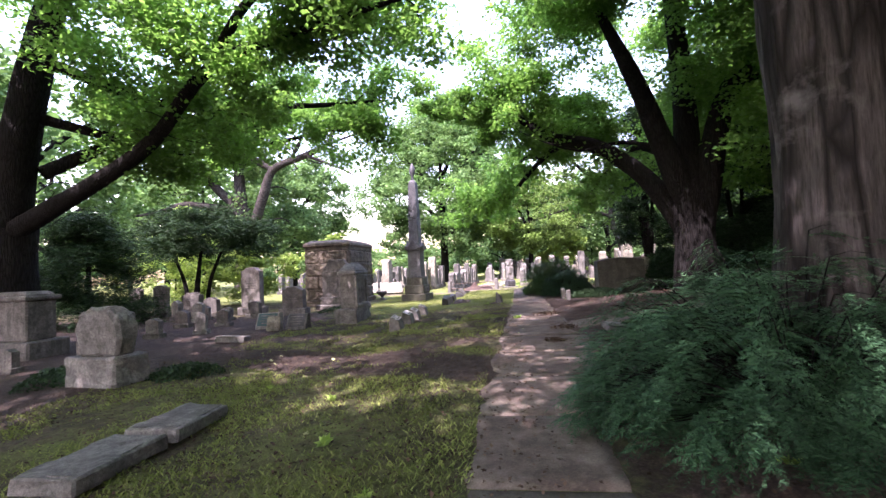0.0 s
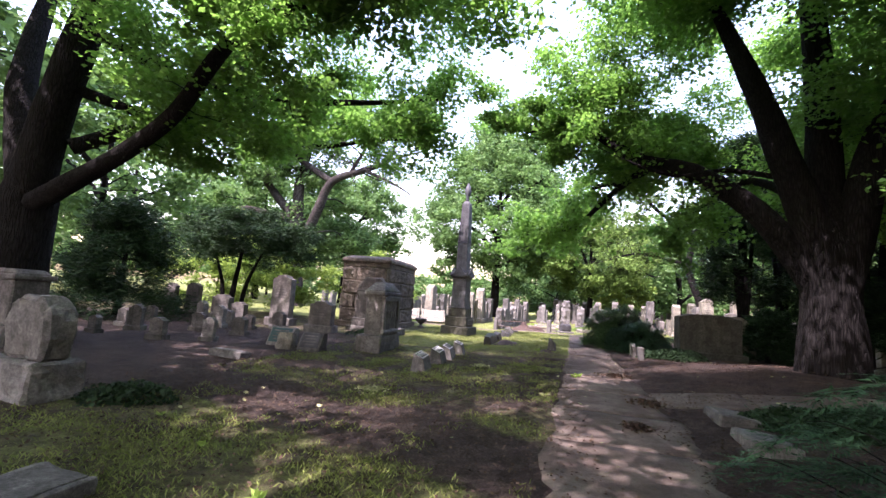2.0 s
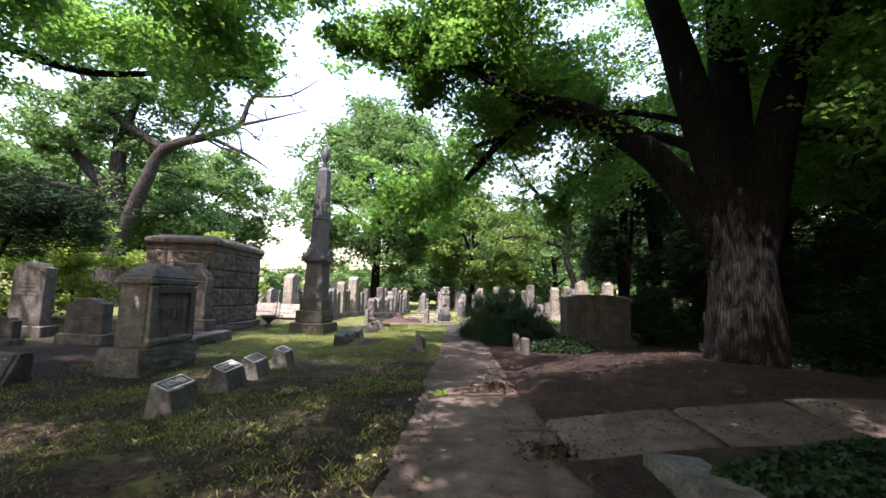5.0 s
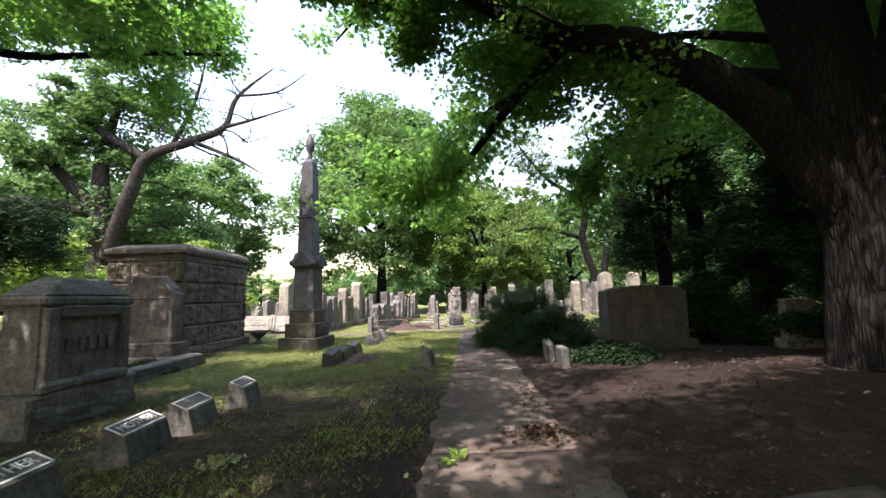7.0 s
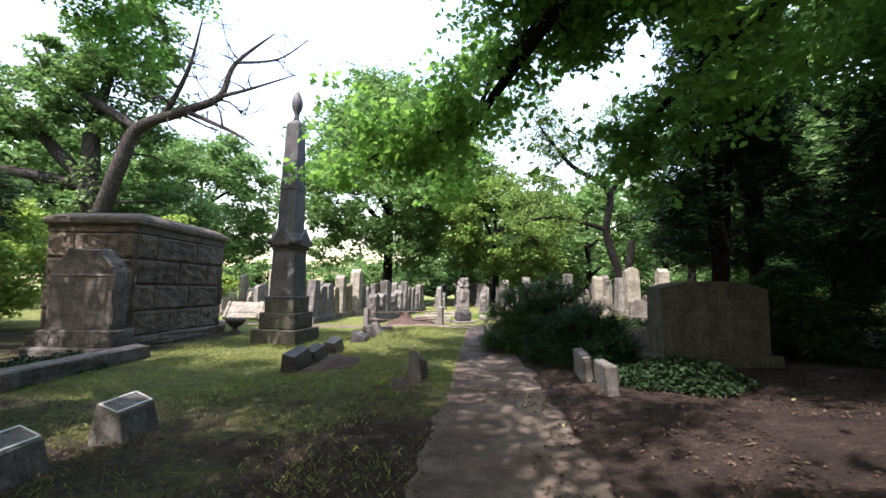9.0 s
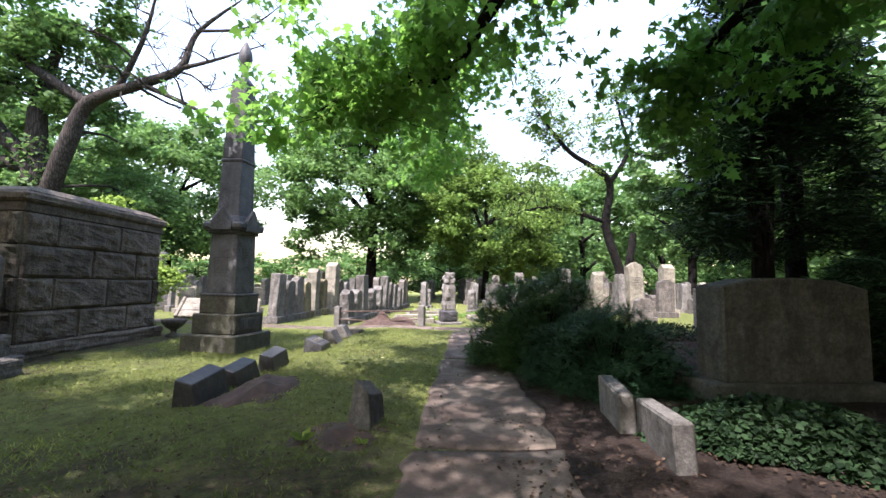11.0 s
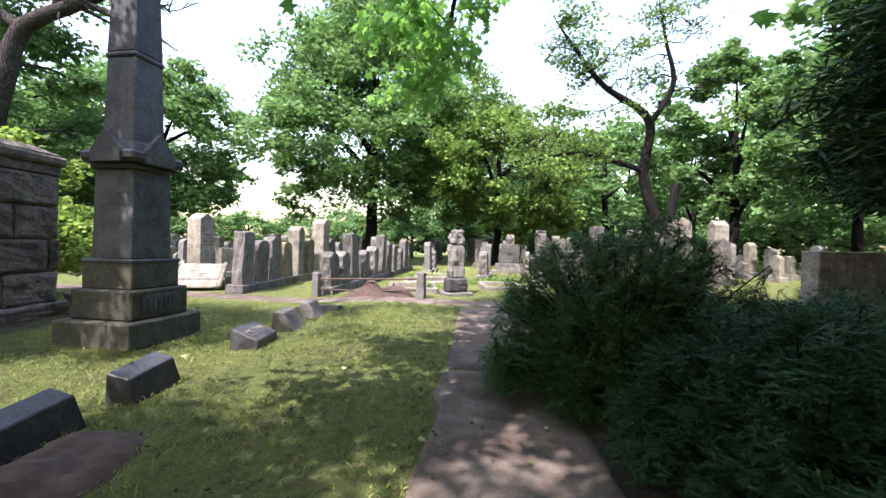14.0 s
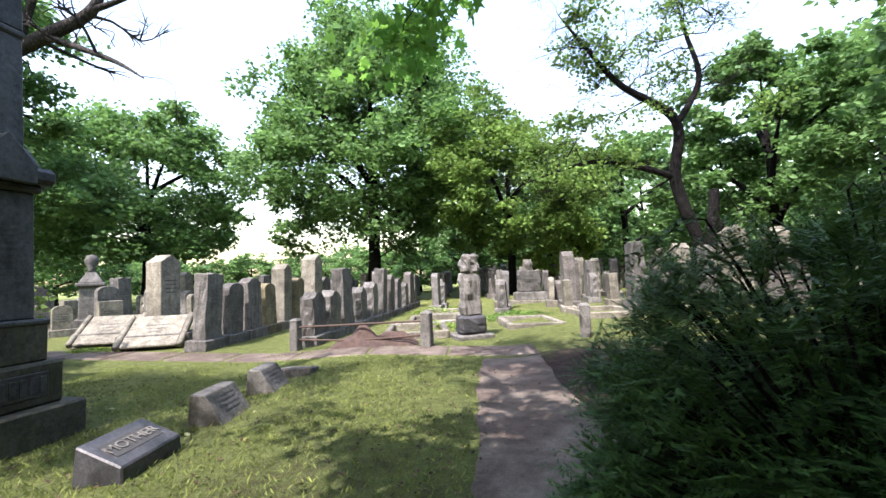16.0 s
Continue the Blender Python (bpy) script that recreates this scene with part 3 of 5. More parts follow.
# great maple on the mound
limb_1 = [(5.9, 13.6, 1.9), (5.45, 13.65, 2.9), (4.6, 13.9, 4.2), (3.4, 14.4, 5.3), (2.2, 14.9, 5.8), (1.2, 15.2, 6.6), (0.2, 15.4, 7.2), (-1.2, 15.8, 7.1)]
limb_1b = [(2.6, 14.8, 5.7), (2.0, 16.6, 5.6), (1.2, 18.1, 5.0), (0.55, 18.75, 4.4), (-0.4, 18.9, 4.5), (-1.4, 19.2, 4.1)]
stem_2 = [(5.85, 13.55, 2.3), (5.55, 13.5, 3.8), (4.9, 13.4, 5.7), (4.3, 13.2, 7.2), (3.4, 12.9, 9.0)]
stem_3 = [(6.0, 13.75, 2.3), (6.02, 13.85, 4.2), (6.1, 14.0, 7.0), (5.9, 14.0, 10.5)]
stem_4 = [(6.05, 13.5, 2.3), (6.35, 13.4, 3.8), (6.9, 13.3, 6.0), (7.9, 13.0, 7.7), (9.0, 12.8, 9.6)]
limb_6 = [(6.7, 13.6, 4.8), (8.0, 13.2, 4.5), (9.6, 12.8, 4.1)]
limb_8 = [(5.8, 14.0, 4.4), (5.3, 16.2, 5.6), (4.5, 18.2, 5.0), (3.9, 19.5, 4.0)]
limb_9 = [(2.0, 16.6, 5.6), (1.4, 19.5, 6.3), (0.9, 22.0, 5.9), (0.4, 24.2, 4.8)]
limb_10 = [(0.5, 18.8, 4.45), (-0.25, 19.2, 4.75), (-1.3, 19.5, 4.2), (-2.0, 19.8, 4.3)]
limb_11 = [(-0.6, 15.6, 7.15), (-1.3, 17.2, 8.0), (-1.9, 19.0, 9.2), (-2.9, 20.4, 9.4)]
limb_7 = [(7.3, 13.0, 6.6), (8.8, 12.5, 6.2), (10.5, 12.0, 6.0)]
cl = (around(limb_1[3:], 26, 0.8, 0.75, R, 0.6) + around(limb_1[5:], 18, 0.55, 0.6, R, 0.2) + around(limb_6[1:], 8, 0.7, 0.8, R)  + around(limb_7, 10, 0.8, 0.8, R) + around(stem_4[2:], 26, 0.9, 0.9, R, -0.6)
      + dome((3.1, 17.5, 6.7), (2.2, 1.6, 1.6), 44, 0.7, R) + dome((9.4, 11.0, 7.8), (3.6, 3.4, 3.6), 76, 1.1, R, 0.2, -0.8) + dome((3.4, 11.6, 9.4), (2.6, 2.4, 1.3), 34, 0.9, R) + dome((5.6, 14.4, 10.0), (5.3, 5.2, 2.6), 96, 1.0, R, 0.35, -0.45) + dome((9.5, 17.2, 7.2), (4.2, 2.6, 4.2), 70, 1.0, R, 0.2, -0.8) + dome((7.0, 11.5, 10.0), (4.5, 3.0, 2.0), 30, 1.0, R, 0.3, -0.5))
hung = (around(limb_1b[1:], 30, 0.55, 0.6, R, 0.1) + around(limb_10, 20, 0.45, 0.5, R, 0.2) + around(limb_11[1:], 8, 0.5, 0.5, R) + around(limb_9[1:], 34, 0.5, 0.5, R, -0.15)
        + around(limb_8[1:], 26, 0.45, 0.5, R, -0.5) + around(limb_1[5:], 8, 0.6, 0.55, R, 0.2))
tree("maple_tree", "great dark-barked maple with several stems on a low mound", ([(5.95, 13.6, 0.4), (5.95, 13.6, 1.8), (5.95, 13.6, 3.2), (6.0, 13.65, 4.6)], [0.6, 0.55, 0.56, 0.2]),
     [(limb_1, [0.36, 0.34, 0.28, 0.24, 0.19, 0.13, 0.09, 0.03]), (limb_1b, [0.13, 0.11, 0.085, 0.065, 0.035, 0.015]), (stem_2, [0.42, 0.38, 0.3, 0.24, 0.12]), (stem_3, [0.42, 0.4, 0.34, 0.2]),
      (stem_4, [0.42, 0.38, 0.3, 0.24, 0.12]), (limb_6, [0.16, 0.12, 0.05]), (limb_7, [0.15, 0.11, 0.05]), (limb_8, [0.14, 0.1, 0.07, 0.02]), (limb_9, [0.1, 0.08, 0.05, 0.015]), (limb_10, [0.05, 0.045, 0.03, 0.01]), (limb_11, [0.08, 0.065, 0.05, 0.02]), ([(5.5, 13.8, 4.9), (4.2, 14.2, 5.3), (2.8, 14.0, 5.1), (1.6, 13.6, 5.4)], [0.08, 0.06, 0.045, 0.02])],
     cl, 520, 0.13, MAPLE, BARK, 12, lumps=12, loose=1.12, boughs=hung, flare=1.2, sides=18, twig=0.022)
# close trunk behind the hemlock
# the high domes of leaves are added overhead, unseen, to shade path and bush
tree("maple_tree", "thick trunk with flaking pale grey bark", ([(3.35, 4.45, 0.1), (3.32, 4.45, 2.0), (3.25, 4.45, 5.0), (3.2, 4.45, 9.0)], [0.58, 0.54, 0.5, 0.3]),
     [([(3.05, 4.3, 5.0), (4.5, 5.0, 6.8), (6.0, 5.5, 8.0)], [0.25, 0.18, 0.06])], dome((2.2, 2.8, 9.8), (5.0, 5.0, 1.9), 125, 1.15, R) + dome((6.8, 6.8, 11.8), (4.2, 3.8, 1.6), 60, 1.2, R) + dome((-3.2, 0.8, 10.6), (5.0, 5.0, 1.5), 44, 1.2, R), 460, 0.145, MAPLE, PALE_BARK, 13, sides=40, ridges=0.16)
# half-dead tree behind the mausoleum
d1 = [(-22.3, 35.6, 4.5), (-20.4, 34.9, 8.5), (-19.2, 34.7, 10.9), (-16.0, 34.2, 11.8), (-13.8, 34.0, 12.6), (-13.0, 34.0, 14.6), (-10.7, 34.0, 16.5)]
cl = dome((-25, 37, 13), (6.0, 4.0, 4.0), 34, 1.5, R) + dome((-21.5, 38, 7), (5, 3, 3), 24, 1.4, R) + dome((-20, 34, 16), (5, 3, 2), 14, 1.0, R)
tree("half_dead_tree", "half-dead tree with broken bleached limbs and bare branches", ([(-22.9, 36.0, -0.2), (-22.9, 36.0, 3.0), (-23.0, 36.0, 7.9)], [0.95, 0.8, 0.65]),
     [(d1, [0.5, 0.42, 0.35, 0.27, 0.2, 0.13, 0.03]), ([(-19.2, 34.7, 10.9), (-22.5, 34.7, 12.9), (-24.6, 34.7, 14.5), (-26, 34.5, 17)], [0.3, 0.25, 0.18, 0.05]),
      ([(-16.0, 34.2, 11.8), (-12.7, 33.6, 10.3), (-10.8, 33.0, 9.1)], [0.16, 0.1, 0.02]), ([(-13.8, 34.0, 12.6), (-12.1, 33.8, 12.9), (-8.8, 33.0, 13.4)], [0.14, 0.09, 0.02]),
      ([(-17.5, 34.4, 11.4), (-15.5, 33.5, 14.0), (-14.5, 33.0, 17.0)], [0.18, 0.11, 0.03]), ([(-12.9, 34, 14.7), (-10.4, 34, 14.9), (-8.4, 33.5, 15.8)], [0.09, 0.06, 0.02]),
      ([(-23.0, 36.0, 7.6), (-25.3, 36.0, 9.6), (-27.6, 36.0, 11.9), (-30.0, 36.0, 12.8)], [0.45, 0.4, 0.33, 0.28]), ([(-23.5, 36.0, 7.6), (-27.9, 35.2, 8.4), (-30.5, 35, 7.9), (-33.0, 35, 7.7)], [0.4, 0.33, 0.25, 0.1]),
      ([(-23.0, 36, 7.5), (-23.3, 36, 11), (-22.5, 36, 15)], [0.6, 0.45, 0.2])],
     cl, 420, 0.3, FAR_GREEN, GREY_BARK, 14, bare=around(d1[3:], 44, 1.5, 1.0, R, 0.3), twigs=6, twig=0.07)
# cherry with bare twigs
c1 = [(10.4, 36.7, 2.4), (9.6, 36.7, 5.0), (9.8, 36.7, 7.6), (7.5, 36.3, 9.1), (6.1, 36.0, 10.6), (5.0, 36.0, 12.2)]
c2 = [(9.8, 36.7, 7.4), (11.0, 36.9, 9.4), (10.6, 36.9, 11.5), (10.2, 36.9, 13.6)]
c3 = [(9.6, 36.7, 5.2), (7.3, 36.3, 5.8), (5.6, 36.0, 5.8), (3.2, 35.5, 5.0)]
cl = around(c1[3:], 16, 1.0, 0.9, R) + around(c2[1:], 14, 1.2, 0.9, R) + around(c3[1:], 14, 0.8, 0.9, R, 0.3)
tree("cherry_tree", "crooked dark tree with thin foliage and many bare twigs", ([(10.7, 36.7, 0.1), (10.6, 36.7, 1.4), (10.4, 36.7, 2.6)], [0.42, 0.38, 0.34]),
     [(c1, [0.27, 0.23, 0.2, 0.13, 0.08, 0.02]), (c2, [0.16, 0.12, 0.08, 0.02]), (c3, [0.15, 0.12, 0.08, 0.02]), ([(10.6, 36.7, 1.0), (11.0, 36.8, 3.2), (11.2, 36.8, 4.6)], [0.28, 0.22, 0.18])],
     cl, 150, 0.16, MID_GREEN, BARK, 15, twig=0.036, bare=around(c1[3:], 70, 1.3, 1.2, R) + around(c2[1:], 70, 1.5, 1.2, R) + around(c3[1:], 50, 1.0, 1.0, R), twigs=9)


def broad_tree(at, height, width, count, seed, leaf_mat=FAR_GREEN, leaf=0.34, low=0.2, per=260, label="full-crowned green tree", twigs=2, clump=0.11, peak=0.0):
    r = np.random.default_rng(seed)
    x, y, z = at
    mid = height * (1 + low) / 2
    cl = dome((x, y, z + mid), (width / 2, width / 2, height * (1 - low) / 2), count, width * clump, r, 0.4, -0.95)
    cl = [(x + (cx - x) * k, y + (cy - y) * k, cz, q) for cx, cy, cz, q in cl for k in [1 - peak * max(0.0, (cz - z) / height - 0.42)]]
    top = Vector((x, y, z + height * 0.85))
    limbs = [([(x, y, z + height * k), (x + math.cos(a) * width * 0.2, y + math.sin(a) * width * 0.2, z + height * (k + 0.14)),
               (x + math.cos(a) * width * 0.38, y + math.sin(a) * width * 0.38, z + height * (k + 0.22))], [0.013 * height, 0.009 * height, 0.02]) for k, a in ((0.22, 0.4), (0.3, 2.4), (0.38, 4.3), (0.46, 5.6), (0.55, 1.3))]
    return tree("broadleaf_tree", label, ([(x, y, z), (x + 0.1, y, z + height * 0.3), top], [0.022 * height, 0.017 * height, 0.03]), limbs, cl, per, leaf, leaf_mat, BARK, seed, sides=9 if twigs else 6, flare=1.3, twig=0.05, twigs=twigs)


maple = broad_tree((-6.3, 50, 0), 22.5, 20, 380, 21, low=0.12, per=240, leaf=0.33, clump=0.078, peak=0.9, label="tall full green maple behind the gravestones")
oak = broad_tree((-27.4, 54, 0), 17.5, 16.5, 170, 22, low=0.12, per=210, leaf=0.42, label="wide round green tree beyond the gravestones")
light = broad_tree((3.5, 46, 0), 13, 11, 120, 23, MID_GREEN, low=0.12, per=280, leaf=0.26, label="yellow-green tree with loose foliage")
thin = broad_tree((18.5, 44, 0), 15, 9, 70, 24, low=0.25, per=240, label="slender green tree with a dark trunk")
# woods all round
rr = random.Random(3)
middle = broad_tree((13, 52, 0), 18, 15, 90, 25, low=0.12, per=95, leaf=0.5, label="full green tree in the woods round the graves", twigs=1)
distant = broad_tree((60, 120, -0.2), 18, 17, 70, 26, low=0.1, per=38, leaf=0.96, label="far green tree on the skyline", twigs=0)
# this tree and its copies are added beside and behind the walk as shade
shade = broad_tree((11, 4, 0), 16, 13, 90, 27, MAPLE, low=0.42, per=130, leaf=0.39, label="tall tree added beside the walk to cast shade", twigs=1)
for x, y, k in ((22, 55, 0.7), (30, 48, 0.95), (27, 36, 0.9), (20, 30, 0.95), (34, 28, 1.2), (9, 62, 0.75), (1, 70, 0.9), (40, 60, 1.4), (24, 20, 1.0), (20, 8, 1.0), (18, -4, 1.0), (30, 8, 1.3),
                (-36, 28, 1.1), (-48, 40, 1.2), (-44, 56, 1.0), (-38, 16, 1.2), (-30, 2, 1.1), (-33, 44, 0.9)):
    copy_thing(middle, pose(x, y, -0.1, 0, 0, rr.uniform(0, 360)) @ Matrix.Diagonal((k, k, k, 1)))
middle.matrix_world = pose(13, 52, 0) @ Matrix.Diagonal((0.8, 0.8, 0.68, 1))
for x, y, k in ((13, -7, 1.1), (5, -7, 1.0), (-3, -9, 1.05), (-12, -3, 1.0), (-20, 4, 1.1), (15, 12, 1.0), (-9, -16, 1.2), (8, -19, 1.2)):
    copy_thing(shade, pose(x, y, -0.1, 0, 0, rr.uniform(0, 360)) @ Matrix.Diagonal((k, k, k, 1)))
for x, y, k in ((-60, 70, 1.2), (50, 80, 1.5), (30, 90, 1.3), (16, 78, 1.0), (6, 95, 0.9), (-70, 40, 1.3)):
    copy_thing(distant, pose(x, y, -0.1, 0, 0, rr.uniform(0, 360)) @ Matrix.Diagonal((k, k, k, 1)))
for i in range(13):
    a, d, k = -36 + i * 2.4, rr.uniform(74, 92), rr.uniform(0.22, 0.36)
    copy_thing(distant, pose(d * math.sin(radians(a)), d * math.cos(radians(a)), -0.2, 0, 0, rr.uniform(0, 360)) @ Matrix.Diagonal((k * 1.5, k * 1.5, k, 1)))
for i in range(26):
    a, d, k = -4 + i * 2.3, rr.uniform(64, 74), rr.uniform(0.24, 0.36)
    copy_thing(distant, pose(d * math.sin(radians(a)), d * math.cos(radians(a)), -0.6, 0, 0, rr.uniform(0, 360)) @ Matrix.Diagonal((k * 1.5, k * 1.5, k, 1)))
for i in range(34):
    a = -64 + i * 3.4 + rr.uniform(-1, 1)
    d = rr.uniform(110, 170)
    k = rr.uniform(0.4, 0.6) if -32 < a < -8 else rr.uniform(0.8, 1.2)
    copy_thing(distant, pose(d * math.sin(radians(a)), d * math.cos(radians(a)), -0.2, 0, 0, rr.uniform(0, 360)) @ Matrix.Diagonal((k, k, k, 1)))


# ---- evergreens ----
def shoots(name, starts, ways, length, needles, needle, rng, bend=0.0, flat=False, wide=1.0):
    """Leafy shoots: needles along a bent line; flat ones carry them in two rows."""
    n = len(starts)
    s = np.tile(np.linspace(0.05, 1, needles), n)
    k = np.repeat(np.arange(n), needles)
    ways = ways / np.linalg.norm(ways, axis=1, keepdims=True)
    reach = (length * rng.uniform(0.6, 1.3, n))[k][:, None]
    pos = starts[k] + ways[k] * s[:, None] * reach + np.array((0, 0, 1.0)) * (bend * s ** 2)[:, None] * reach
    across = np.cross(ways, np.array((0, 0, 1.0)) + rng.normal(0, 0.15, (n, 3)))
    across /= np.linalg.norm(across, axis=1, keepdims=True) + 1e-6
    side = np.where(rng.uniform(0, 1, n * needles) < 0.5, -1.0, 1.0)[:, None]
    head = ways[k] * 0.75 + (across[k] * side if flat else rng.normal(0, 0.55, (n * needles, 3))) + (0, 0, bend * 0.5)
    return leaves(name, pos, needle * np.ones(len(pos)) * (1.15 - 0.5 * s), rng, "spike", 0.75 if flat else 0.3, heading=head, wide=wide)


def fan_bush(name, at, radii, branches, subs, seed, label, material, sub_len=0.2, needle=0.036, needles=20, rise=0.3, droop=0.05, reach=0.55, loose=0.16, boxy=2.0):
    """A bush of branches that each end in a flat fan of needled shoots, with dark gaps between the fans."""
    rng = np.random.default_rng(seed)
    d = rng.normal(0, 1, (branches, 3))
    d[:, 2] = np.abs(d[:, 2]) * 0.95 - 0.2
    d /= (np.abs(d) ** boxy).sum(1, keepdims=True) ** (1 / boxy)
    lump = 1 + 0.12 * np.sin(d[:, 0] * 5 + seed) * np.cos(d[:, 1] * 4) + rng.normal(0, 0.055, branches)
    depth = np.where(rng.uniform(0, 1, branches) < 0.42, rng.uniform(0.45, 0.85, branches), 1.0)
    ends = d * np.array(radii) * (lump * depth)[:, None]
    ends[:, 2] = np.maximum(ends[:, 2], 0.02) + 0.12
    ways = d * (1, 1, 0.2) + rng.normal(0, loose, (branches, 3)) + (0, 0, rise)
    ways /= np.linalg.norm(ways, axis=1, keepdims=True)
    across = np.cross(ways, (0, 0, 1.0))
    across /= np.linalg.norm(across, axis=1, keepdims=True) + 1e-6
    k = np.repeat(np.arange(branches), subs)
    u = rng.uniform(0, 1, len(k))
    side = np.where(rng.uniform(0, 1, len(k)) < 0.5, -1.0, 1.0)
    starts = ends[k] - ways[k] * (u * reach)[:, None] + np.array((0, 0, -1.0)) * (droop * (1 - u) ** 2)[:, None] + rng.normal(0, 0.02, (len(k), 3))
    heads = ways[k] * 0.8 + across[k] * (side * (0.25 + 0.75 * u))[:, None] + rng.normal(0, loose * 1.2, (len(k), 3)) + (0, 0, -droop)
    starts[:, 2] = np.maximum(starts[:, 2], 0.05)
    t = thing(name, pose(*at), label, "bush")
    adopt("foliage", shoots("foliage", starts, heads, sub_len, needles, needle, rng, -droop, True, 1.6), material, t, kind="stuff")
    pieces = []
    for i in range(branches):
        e, w = ends[i], ways[i]
        m = e - w * reach
        pieces.append(tube([(e[0] * 0.05, e[1] * 0.05, -0.05), (m[0] * 0.6, m[1] * 0.6, max(0.1, m[2] * 0.6)), (m[0], m[1], max(0.08, m[2])), tuple(e - w * reach * 0.45)], [0.016, 0.009, 0.005, 0.0025], 4)[:2])
    adopt("branching", mesh_np("branching", *gather(pieces), True), BARK, t, kind="stuff")
    return t


fan_bush("yew_bush", (2.5, 20.5, 0.05), (1.18, 1.35, 1.42), 900, 26, 31, "spreading dark green yew bush beside the path", YEW, 0.16, 0.044, 21, 0.32, 0.03, 0.26, 0.42, 2.3)
fan_bush("yew_bush", (3.0, 18.72, 0.06), (1.0, 0.88, 0.9), 520, 24, 32, "low blue-green yew bush beside the path", HEMLOCK, 0.15, 0.044, 21, 0.26, 0.03, 0.24, 0.42, 2.3)
fan_bush("hemlock_bush", (2.6, 4.12, 0.1), (1.85, 1.3, 1.24), 620, 26, 33, "wide dark green hemlock bush with drooping sprays over the path", HEMLOCK, 0.2, 0.045, 22, 0.02, 0.22, 0.42, 0.2, 2.5)


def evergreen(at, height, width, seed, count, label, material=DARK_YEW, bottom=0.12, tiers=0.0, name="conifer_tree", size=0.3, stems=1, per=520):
    rng = np.random.default_rng(seed)
    cl = []
    for i in range(count):
        h = rng.uniform(bottom, 1.0)
        w = width / 2 * (1 - h) ** 0.65 * rng.uniform(0.45, 1.0) + 0.1
        a = rng.uniform(0, 2 * np.pi)
        cl.append((at[0] + w * math.cos(a), at[1] + w * math.sin(a), at[2] + h * height, width * 0.16 * rng.uniform(0.7, 1.3)))
    limbs = [([(at[0], at[1], at[2] + 0.3), (at[0] + 0.35 * k, at[1] + 0.2 * k, at[2] + height * 0.4), (at[0] + 0.5 * k, at[1] + 0.1, at[2] + height * 0.8)], [0.12, 0.09, 0.03]) for k in (1, -1)[:stems - 1]]
    t = tree(name, label, ([at, (at[0], at[1], at[2] + height * 0.5), (at[0], at[1], at[2] + height)], [0.02 * height + 0.05, 0.013 * height + 0.03, 0.02]), limbs, cl, per, size, material, BARK, seed, "needle", 9, 1.2, 0.03, crown_flat=0.6)
    return t


evergreen((-17.0, 15.6, -0.2), 4.4, 5.4, 41, 90, "round dark yew behind the gravestones", bottom=0.05, size=0.24)
yew_cl = dome((-15.4, 20.6, 3.5), (4.0, 2.6, 1.9), 74, 0.75, R, 0.3, -0.5)
tree("yew_tree", "flat-topped dark yew on several thin trunks", ([(-16.0, 20.6, -0.2), (-15.9, 20.6, 1.2), (-15.6, 20.6, 3.4)], [0.16, 0.13, 0.06]),
     [([(-15.2, 20.4, -0.2), (-15.0, 20.4, 1.4), (-14.2, 20.4, 3.2)], [0.12, 0.1, 0.04]), ([(-16.6, 20.8, -0.2), (-16.8, 20.8, 1.4), (-17.4, 20.6, 3.2)], [0.12, 0.1, 0.04])],
     yew_cl, 620, 0.26, DARK_YEW, BARK, 42, "needle")
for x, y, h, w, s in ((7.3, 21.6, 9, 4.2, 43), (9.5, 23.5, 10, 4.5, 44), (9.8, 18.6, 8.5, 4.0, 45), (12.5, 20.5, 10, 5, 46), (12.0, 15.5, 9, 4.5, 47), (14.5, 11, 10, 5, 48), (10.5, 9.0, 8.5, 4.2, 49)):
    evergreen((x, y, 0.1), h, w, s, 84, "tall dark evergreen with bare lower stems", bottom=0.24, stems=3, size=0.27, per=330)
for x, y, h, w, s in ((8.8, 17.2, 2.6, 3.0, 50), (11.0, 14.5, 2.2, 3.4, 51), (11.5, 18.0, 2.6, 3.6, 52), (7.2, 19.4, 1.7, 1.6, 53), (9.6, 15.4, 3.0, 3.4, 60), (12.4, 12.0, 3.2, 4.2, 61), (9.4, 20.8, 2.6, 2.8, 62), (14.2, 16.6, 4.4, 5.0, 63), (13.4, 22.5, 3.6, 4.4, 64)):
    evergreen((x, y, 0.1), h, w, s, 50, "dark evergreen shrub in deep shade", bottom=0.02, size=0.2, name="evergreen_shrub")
# added out of view to block skylight from the right of the path
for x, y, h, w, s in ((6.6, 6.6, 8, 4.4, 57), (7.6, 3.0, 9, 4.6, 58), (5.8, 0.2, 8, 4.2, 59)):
    evergreen((x, y, 0.1), h, w, s, 70, "dense dark evergreen added out of view as shade", bottom=0.04, size=0.34, per=240)
light_cl = dome((7.0, 46.0, 2.2), (2.6, 2.0, 2.3), 34, 0.7, R, 0.3, -0.8)
tree("light_shrub", "light yellow-green shrub behind the yew bush", ([(7.0, 46.0, 0), (7.0, 46.0, 0.8), (7.0, 46.0, 1.8)], [0.08, 0.07, 0.04]), [], light_cl, 260, 0.2, LIGHT_GREEN, BARK, 55)
bright_cl = dome((-10.6, 26.5, 1.6), (2.2, 1.4, 2.2), 30, 0.6, R, 0.3, -0.7) + dome((-15.5, 24.5, 1.8), (3.5, 1.6, 2.6), 30, 0.6, R, 0.3, -0.7) + dome((-20, 24, 2.2), (4.0, 1.8, 3.4), 40, 0.8, R, 0.3, -0.7)
